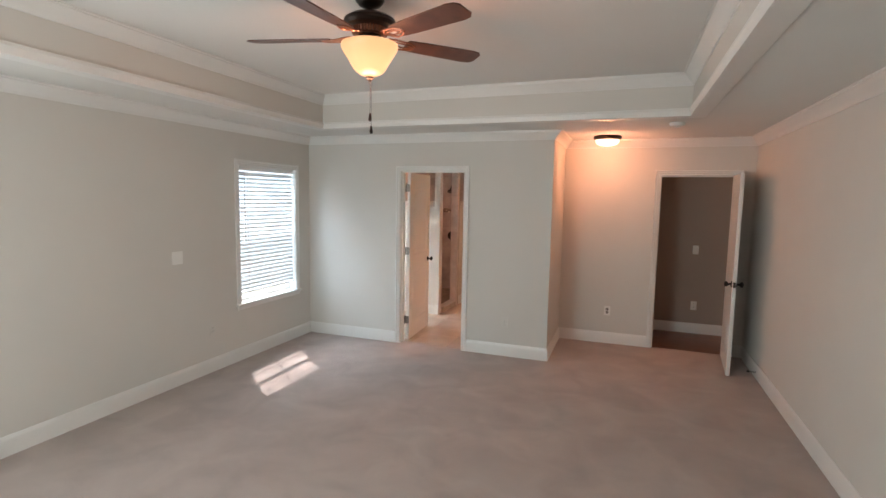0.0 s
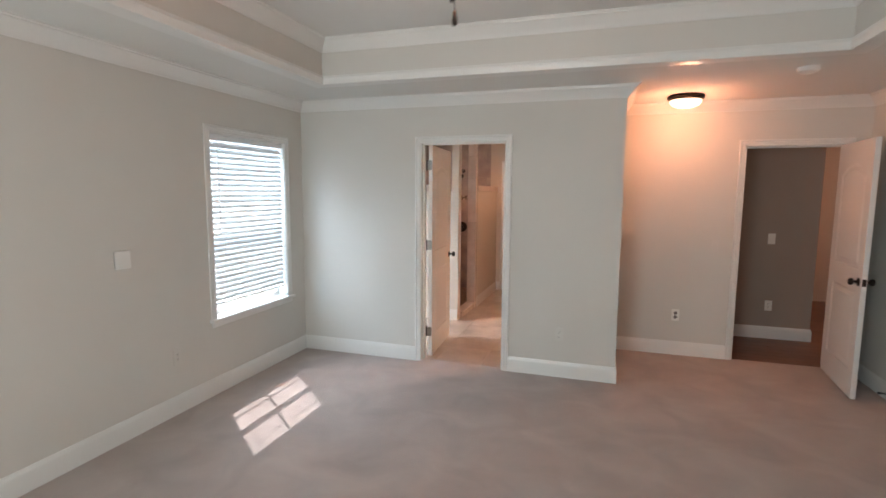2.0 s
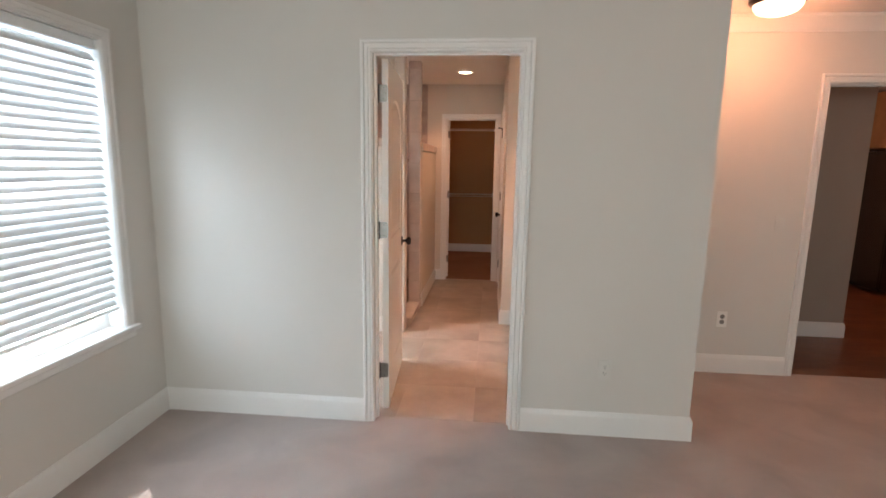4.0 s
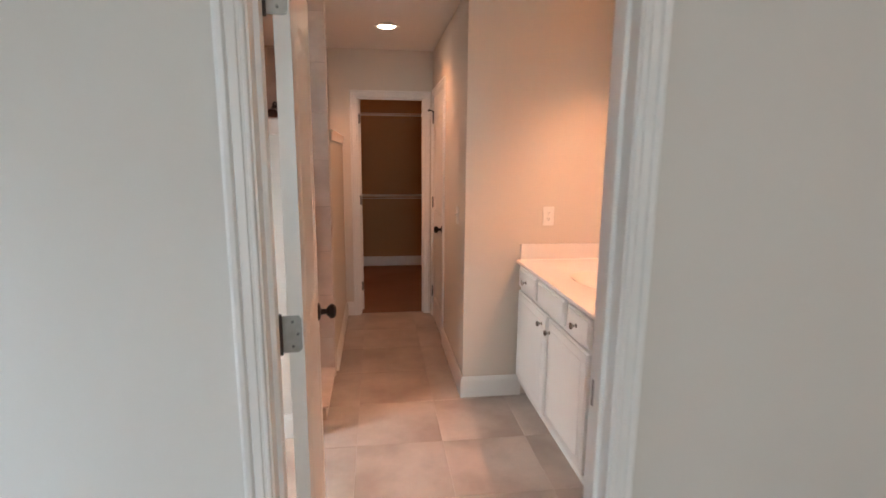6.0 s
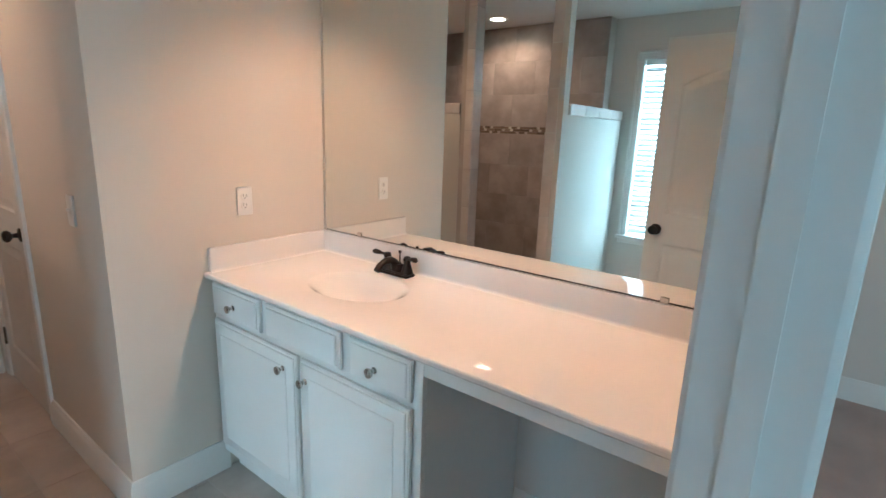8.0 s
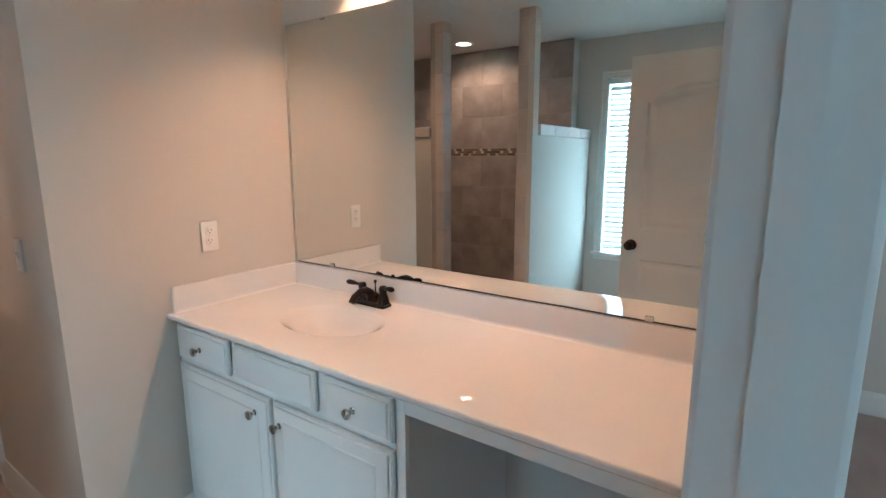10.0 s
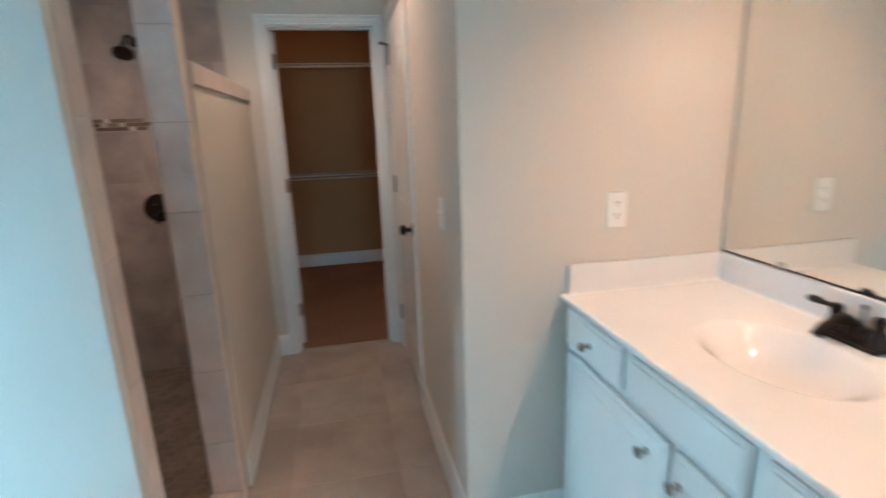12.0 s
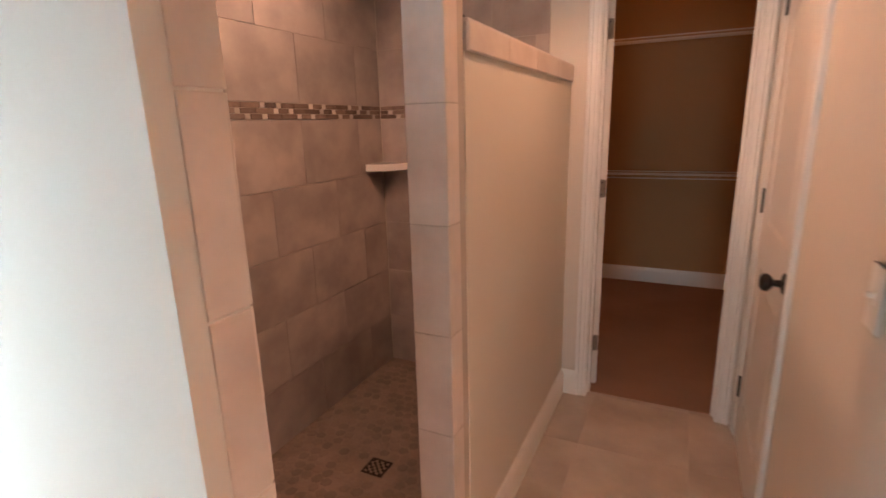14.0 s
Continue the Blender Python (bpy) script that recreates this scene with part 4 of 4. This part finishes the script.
for y, z in ((0.36, 0.99), (1.66, 0.99), (0.36, 2.0), (1.66, 2.0)):
    s = 1 if z < 1.5 else -1
    part("clip", box(XM - 0.0115, XM - 0.0072, y - 0.012, y + 0.012, z - 0.004, z + 0.012 * s + 0.002, bevel=0.001), NICKEL, mi, "small clear clip")

vl = tagged(empty("vanity_light", pose(XM, 1.06, 2.175)), "bronze four-light vanity bar with lit bell shades", "wall light")
part("backplate", box(-0.022, -0.0005, -0.11, 0.11, -0.05, 0.05, bevel=0.008, seg=2), BRONZE, vl, "", True)
bar = [(-0.05 - 0.012 * math.cos(3 * u), 0.42 * u, -0.052 + 0.03 * math.cos(2.6 * u * 1.57)) for u in [i / 12 - 1 for i in range(25)]]
part("bar", tube(bar, 0.008, 8), BRONZE, vl, "dark scrolled bar", True)
for y in (-0.36, -0.12, 0.12, 0.36):
    ar = part("arm", tube([(-0.05, y, -0.06), (-0.09, y, -0.045), (-0.135, y, -0.01), (-0.14, y, 0.03)], 0.007, 8), BRONZE, vl, "", True)
    part("shade", lathe([(0.028, 0.035), (0.034, 0.02), (0.042, -0.01), (0.058, -0.050), (0.084, -0.084), (0.087, -0.087), (0.080, -0.082), (0.055, -0.048), (0.038, -0.01), (0.028, 0.02), (0.0, 0.028)], 28, Matrix.Translation((-0.14, y, 0.0))), SHADE, ar, "glowing amber bell glass shade", True)

# ---------------------------------------------------------------- shower fittings
dr = tagged(empty("shower_drain", pose(-0.66, 2.73, 0.003)), "square dark metal drain grate in the shower floor", "drain")
part("frame", run([(-0.05, -0.05), (0.05, -0.05), (0.05, 0.05), (-0.05, 0.05)], [(0, 0), (0.008, 0), (0.008, 0.003), (0, 0.003)], True), BRONZE, dr)
bm = bmesh.new()
for i in range(6):
    for j in range(6):
        if (i + j) % 2:
            box(-0.042 + 0.014 * i, -0.030 + 0.014 * i, -0.042 + 0.014 * j, -0.030 + 0.014 * j, 0, 0.0025, bm)
part("grate", bm, BRONZE, dr)
YF = YC - 0.015
sh = tagged(empty("shower_fixture", pose(-0.64, YF, 1.93)), "dark bronze shower head on a curved arm", "shower head")
part("flange", lathe([(0, 0), (0.028, 0), (0.026, 0.006), (0.012, 0.010), (0, 0.010)], 20, Matrix.Rotation(radians(90), 4, "X")), BRONZE, sh, "", True)
part("arm", tube([(0, 0, 0), (0, -0.08, 0.02), (0, -0.13, 0.0), (0, -0.16, -0.04)], 0.009, 10), BRONZE, sh, "", True)
part("head", lathe([(0.012, 0.05), (0.016, 0.035), (0.04, 0.008), (0.052, -0.006), (0.050, -0.016), (0, -0.018)], 24, Matrix.Translation((0, -0.18, -0.075)) @ Matrix.Rotation(radians(-30), 4, "X")), BRONZE, sh, "", True)
va = tagged(empty("shower_valve", pose(-0.655, YF, 1.02)), "round dark bronze shower valve with a lever", "shower valve")
part("escutcheon", lathe([(0, 0), (0.082, 0), (0.080, 0.006), (0.045, 0.014), (0.028, 0.020), (0.026, 0.05), (0, 0.052)], 32, Matrix.Rotation(radians(90), 4, "X")), BRONZE, va, "", True)
part("lever", tube([(0, -0.04, 0), (0.0, -0.05, -0.04), (0, -0.055, -0.085)], [0.012, 0.009, 0.008], 10), BRONZE, va, "", True)
bm = bmesh.new()
pts = [(0, 0)] + [(0.17 * math.cos(a), -0.17 * math.sin(a)) for a in [math.pi / 2 * i / 8 for i in range(9)]]
lo = [bm.verts.new((x, y, -0.018)) for x, y in pts]
hi = [bm.verts.new((x, y, 0.018)) for x, y in pts]
bm.faces.new(hi), bm.faces.new(lo[::-1])
for i in range(len(lo)):
    j = (i + 1) % len(lo)
    bm.faces.new((lo[i], lo[j], hi[j], hi[i]))
cs = part("corner_shelf", bm, MARBLE)
cs.location = (XB + 0.0115, YF - 0.0005, 1.205)
tagged(cs, "white corner soap shelf set in the shower tiles", "shelf")

# ---------------------------------------------------------------- closet shelves


def wire_shelf(z, label):
    s = tagged(empty("wire_shelf", pose(0, 5.86, z)), label, "wire shelf")
    x0, x1 = XL + 0.035, 1.29
    for y, dz in ((-0.30, 0), (-0.30, -0.028), (-0.16, -0.004), (-0.006, 0)):
        part("rail", tube([(x0, y, dz), (x1, y, dz)], 0.0048, 6), WIRE, s, "", True)
    bm = bmesh.new()
    n = int((x1 - x0) / 0.026)
    for i in range(n):
        x = x0 + 0.026 * (i + 0.5)
        tube([(x, -0.004, 0.003), (x, -0.30, 0.003), (x, -0.302, -0.028)], 0.0015, 4, bm)
    tagged(part("cross_wires", bm, WIRE, s), kind="stuff")
    for x in (-0.62, 0.92):
        part("brace", tube([(x, -0.29, -0.028), (x, -0.004, -0.29)], 0.003, 6), WIRE, s, "", True)
        part("wall_clip", box(x - 0.008, x + 0.008, -0.006, 0, -0.31, -0.27), WIRE, s)


wire_shelf(2.03, "white coated wire shelf high on the closet wall")
wire_shelf(0.99, "white coated wire shelf low on the closet wall")

# ---------------------------------------------------------------- kitchen beyond the hall
fr = tagged(empty("refrigerator", pose(5.70, 3.64, 0)), "dark two-door refrigerator with a glossy upper door", "refrigerator")
part("body", box(-0.46, 0.46, 0.03, 0.78, 0.04, 1.70, bevel=0.006), FRIDGE, fr)
part("lower_door", box(-0.455, 0.455, 0, 0.028, 0.06, 0.895, bevel=0.008, seg=2), FRIDGE, fr)
part("upper_door", box(-0.455, 0.455, 0, 0.028, 0.905, 1.695, bevel=0.008, seg=2), FRIDGE, fr)
# window reflection in the upper door, put into a green panel's colour
part("glass_panel", box(-0.41, 0.41, -0.004, -0.0005, 0.93, 1.66), mat("green_reflection", (0.30, 0.40, 0.30), 0.08, var=0.15, scale=3, fine=20, bump=0.0), fr, "green panel painted as the kitchen window's reflection")
for z in (0.82, 0.98):
    part("handle", tube([(-0.40, -0.001, z), (-0.40, -0.04, z), (0.40, -0.04, z), (0.40, -0.001, z)], 0.009, 8), FRIDGE, fr, "", True)
uc = tagged(empty("wall_cabinet", pose(5.70, 3.72, 1.74)), "tan wood wall cabinet above the refrigerator", "cabinet")
part("body", box(-0.48, 0.48, 0.02, 0.70, 0, 0.66), OAK, uc)
for s in (-1, 1):
    d = part("cabinet_door", box(min(0.003 * s, 0.475 * s), max(0.003 * s, 0.475 * s), 0, 0.019, 0.01, 0.65, bevel=0.004), OAK, uc)
    part("knob", lathe(PULL, 12, Matrix.Translation((0.05 * s, 0, 0.08)) @ Matrix.Rotation(radians(90), 4, "X")), NICKEL, d, "", True)

# ---------------------------------------------------------------- tiles and planks


def slab(sx, sy, sz, bev):
    """Shared mesh of one tile, centred, its back at z = 0."""
    bm = box(-sx / 2, sx / 2, -sy / 2, sy / 2, 0, sz)
    top = [e for e in bm.edges if all(v.co.z > sz * 0.5 for v in e.verts)]
    bmesh.ops.bevel(bm, geom=top, offset=bev, segments=1, affect="EDGES")
    return bm


CACHE = {}


def piece(name, sx, sy, sz, bev, material, m, parent):
    key = (name, round(sx, 3), round(sy, 3), round(sz, 4), material.name)
    if key not in CACHE:
        CACHE[key] = mesh_of(slab(sx, sy, sz, bev), name, material)
    ob = new(name, CACHE[key])
    ob.parent = parent
    ob.matrix_basis = m
    return ob


def lay(parent, name, a0, a1, b0, b1, ta, tb, gap, thick, material, frame_m, skip=None, shift=0.5, bev=0.0015, a_at=None):
    """Tiles ta by tb over a rectangle of the plane of frame_m (local x, y), every second row shifted."""
    row, b = 0, b0
    while b < b1 - 0.004:
        h = min(tb, b1 - b)
        a = a0 - (shift * ta if row % 2 else 0)
        while a < a1 - 0.004:
            p, q = max(a, a0), min(a + ta, a1)
            if q - p > 0.02 and not (skip and skip((p + q) / 2, b + h / 2)):
                piece(name, q - p - gap, h - gap, thick, bev, material, frame_m @ Matrix.Translation(((p + q) / 2, b + h / 2, 0)), parent)
            a += ta
        b += tb
        row += 1


fb = setting("floor_bathroom", box(XL, XM, T * 0.5, YC + T * 0.5, -0.1, -0.0016), GROUT, "beige ceramic tile floor with thin joints", "floor")
tilted = Matrix.Translation((0, 0, -0.0017))
lay(fb, "tile", XL, XM, T * 0.5 + 0.002, YC + T * 0.5, 0.455, 0.455, 0.0016, 0.002, TILE, tilted,
    skip=lambda x, y: (x < -0.2 and y > YS + 0.1) or (x > XH + 0.1 and y > YV + 0.1), shift=0.0)
sf = setting("floor_shower", box(XL, -0.19, YS + 0.072, YC, -0.0015, 0.001), PEBBLE, "shower floor of small brown stone tiles", "floor")
bm = bmesh.new()
rr = random.Random(4)
for i in range(21):
    for j in range(39):
        x, y = XL + 0.04 + 0.05 * i + (0.025 if j % 2 else 0) + rr.uniform(-0.006, 0.006), YS + 0.11 + 0.0505 * j + rr.uniform(-0.006, 0.006)
        if x < -0.225 and y < YC - 0.04 and not (abs(x + 0.66) < 0.08 and abs(y - 2.73) < 0.08):
            k, h = rr.choice((5, 6, 7)), 0.0022 + rr.uniform(0, 0.0008)
            t0 = rr.uniform(0, 6)
            ring = [(x + rr.uniform(0.023, 0.029) * math.cos(t0 + 2 * math.pi * q / k), y + rr.uniform(0.023, 0.029) * math.sin(t0 + 2 * math.pi * q / k)) for q in range(k)]
            lo = [bm.verts.new((p[0], p[1], 0.001)) for p in ring]
            hi = [bm.verts.new((x + 0.88 * (p[0] - x), y + 0.88 * (p[1] - y), h)) for p in ring]
            bm.faces.new(hi)
            for q in range(k):
                bm.faces.new((lo[q], lo[(q + 1) % k], hi[(q + 1) % k], hi[q]))
tagged(part("stone_tiles", bm, PEBBLE, sf), kind="stuff")
curb = setting("shower_curb", box(-0.185, XS - 0.008, YS + 0.11, 2.28, 0, 0.075), GROUT, "low tiled curb across the shower opening", "curb")
piece("tile", 0.555, 0.12, 0.008, 0.002, BULL, Matrix.Translation((-0.138, 1.995, 0.075)) @ pose(0, 0, 0, 0, 0, 90), curb)
# back wall (faces +x), far wall (faces -y), inner side of the passage half wall, inner side of the front half wall
FB = Matrix(((0, 0, 1, XB + 0.008), (1, 0, 0, 0), (0, 1, 0, 0), (0, 0, 0, 1)))
FF = Matrix(((1, 0, 0, 0), (0, 0, -1, YC - 0.008), (0, 1, 0, 0), (0, 0, 0, 1)))
setting("wall_shower_furring", box(XL + 0.0005, XB - 0.0005, YS + 0.083, YC - 0.002, 0.003, H - 0.0165), PAINT, "painted return of the thick shower wall", "wall")
tb = setting("wall_shower_back", box(XB, XB + 0.008, YS + 0.082, YC - 0.001, 0.002, H - 0.016), GROUT, "shower wall of mottled brown ceramic tiles with a mosaic band", "tiled wall")
tf = setting("wall_shower_end", box(XB + 0.0085, -0.19, YC - 0.008, YC - 0.0005, 0.002, H - 0.016), GROUT, "shower end wall of mottled brown ceramic tiles with a mosaic band", "tiled wall")
for par, fm, a0, a1 in ((tb, FB, YS + 0.084, YC - 0.012), (tf, FF, XB + 0.015, -0.19)):
    lay(par, "tile", a0, a1, 0.004, 1.462, 0.44, 0.2915, 0.0022, 0.003, WTILE, fm, bev=0.0008)
    lay(par, "tile", a0, a1, 1.531, H - 0.018, 0.44, 0.2915, 0.0022, 0.003, WTILE, fm, bev=0.0008)
    for r in range(3):
        a, k = a0 - 0.045 * r, r
        while a < a1 - 0.01:
            L = (0.098, 0.030, 0.062, 0.030, 0.080)[k % 5]
            p, q = max(a, a0), min(a + L, a1)
            if q - p > 0.012:
                piece("mosaic_tile", round(q - p - 0.002, 3), 0.0204, 0.004, 0.0008, STONE if L < 0.04 else MOSAIC, fm @ Matrix.Translation(((p + q) / 2, 1.4745 + 0.0224 * r, 0)), par)
            a += L
            k += 1
FI = Matrix(((0, 0, -1, -0.1895), (1, 0, 0, 0), (0, 1, 0, 0), (0, 0, 0, 1)))
ti = setting("wall_shower_inner", box(-0.193, -0.1902, 2.40, YC - 0.014, 0.004, 1.60), GROUT, "tiled shower side of the passage half wall", "tiled wall")
lay(ti, "tile", 2.40, YC - 0.016, 0.006, 1.60, 0.44, 0.2915, 0.004, 0.007, WTILE, FI)
FN = Matrix(((1, 0, 0, 0), (0, 0, 1, YS + 0.0725), (0, 1, 0, 0), (0, 0, 0, 1)))
tn = setting("wall_shower_near", box(XL + 0.014, -0.20, YS + 0.0722, YS + 0.0745, 0.004, 1.60), GROUT, "tiled shower side of the front half wall", "tiled wall")
lay(tn, "tile", XL + 0.016, -0.20, 0.006, 1.60, 0.44, 0.2915, 0.004, 0.007, WTILE, FN)
# posts: bullnose tiles on each visible face
posts = [o for o in scene.collection.objects if o.name.startswith("shower_post")]
near_post, far_post = posts
for i in range(9):
    z0, z1 = 0.295 * i, min(0.295 * (i + 1), H - 0.017)
    zc, hh = (z0 + z1) / 2, z1 - z0 - 0.0025
    up = Matrix.Translation((0, 0, zc))
    # near post: end to the opening, back in the shower
    piece("tile", 0.072, hh - 0.002, 0.003, 0.0012, BULL, Matrix.Translation((-0.117, YS + 0.036, zc)) @ Matrix.Rotation(radians(90), 4, "Z") @ Matrix.Rotation(radians(90), 4, "X"), near_post)
    piece("tile", 0.083, hh - 0.002, 0.008, 0.003, BULL, Matrix.Translation((-0.1585, YS + 0.0725, zc)) @ Matrix.Rotation(radians(180), 4, "Z") @ Matrix.Rotation(radians(90), 4, "X"), near_post)
    # far post: jamb to the opening, strip to the passage, back in the shower
    piece("tile", 0.108, hh - 0.001, 0.003, 0.001, BULL, Matrix.Translation((-0.139, 2.283, zc)) @ Matrix.Rotation(radians(90), 4, "X"), far_post)
    piece("tile", 0.070, hh - 0.001, 0.003, 0.001, BULL, Matrix.Translation((XS - 0.003, 2.317, zc)) @ Matrix.Rotation(radians(90), 4, "Z") @ Matrix.Rotation(radians(90), 4, "X"), far_post)
    piece("tile", 0.106, hh, 0.008, 0.003, WTILE, Matrix.Translation((-0.192, 2.342, zc)) @ Matrix.Rotation(radians(-90), 4, "Z") @ Matrix.Rotation(radians(90), 4, "X"), far_post)
# caps on the half walls
cap1 = setting("trim_halfwall_cap", box(XL + 0.001, -0.202, YN - 0.002, YS + 0.074, 1.600, 1.604), GROUT, "pale tile cap along the top of the front half wall", "tile cap")
cap2 = setting("trim_halfwall_cap", box(-0.192, XS + 0.002, 2.396, YC - 0.001, 1.600, 1.604), GROUT, "pale tile cap along the top of the passage half wall", "tile cap")
for i in range(4):
    a, b = XL + 0.002 + 0.263 * i, XL + 0.002 + 0.263 * (i + 1)
    piece("tile", b - a - 0.0015, 0.136, 0.009, 0.003, BULL, Matrix.Translation(((a + b) / 2, YN + 0.056, 1.669)), cap1)
    piece("tile", b - a - 0.0015, 0.074, 0.009, 0.004, BULL, Matrix.Translation(((a + b) / 2, YN - 0.0025, 1.638)) @ Matrix.Rotation(radians(90), 4, "X"), cap1)
    piece("tile", b - a - 0.0015, 0.074, 0.009, 0.004, BULL, Matrix.Translation(((a + b) / 2, YS + 0.0755, 1.638)) @ Matrix.Rotation(radians(180), 4, "Z") @ Matrix.Rotation(radians(90), 4, "X"), cap1)
    a, b = 2.398 + 0.319 * i, 2.398 + 0.319 * (i + 1)
    zr = Matrix.Rotation(radians(90), 4, "Z")
    piece("tile", b - a - 0.003, 0.124, 0.009, 0.003, BULL, Matrix.Translation((-0.137, (a + b) / 2, 1.669)) @ zr, cap2)
    piece("tile", b - a - 0.0015, 0.074, 0.009, 0.004, BULL, Matrix.Translation((XS + 0.0025, (a + b) / 2, 1.638)) @ zr @ Matrix.Rotation(radians(90), 4, "X"), cap2)
    piece("tile", b - a - 0.0015, 0.074, 0.009, 0.004, BULL, Matrix.Translation((-0.1925, (a + b) / 2, 1.638)) @ Matrix.Rotation(radians(-90), 4, "Z") @ Matrix.Rotation(radians(90), 4, "X"), cap2)
box_core = [(cap1, (XL + 0.002, -0.203, YN, YS + 0.072)), (cap2, (-0.190, XS, 2.397, YC - 0.001))]
for c, r in box_core:
    part("core", box(*r, 1.604, 1.669), GROUT, c)
# hall floor of wood planks
hf = setting("floor_hall", box(2.0, 7.0, YR + 0.03, 4.45, -0.1, -0.012), DARK, "glossy reddish-brown hardwood plank floor", "floor")
lay(hf, "plank", 2.0, 7.0, YR + 0.031, 4.45, 1.25, 0.115, 0.0015, 0.012, WOOD, Matrix.Translation((0, 0, -0.012)), shift=0.37, bev=0.001)

# ---------------------------------------------------------------- groups of things alike
for start, g in (("wall_outlet", "wall outlets"), ("light_switch", "wall switches"), ("recessed_light", "recessed downlights"), ("wire_shelf", "closet wire shelves"), ("window_blind", "window blinds")):
    for o in scene.collection.objects:
        if o.name.startswith(start) and o.parent is None:
            tagged(o, group=g)
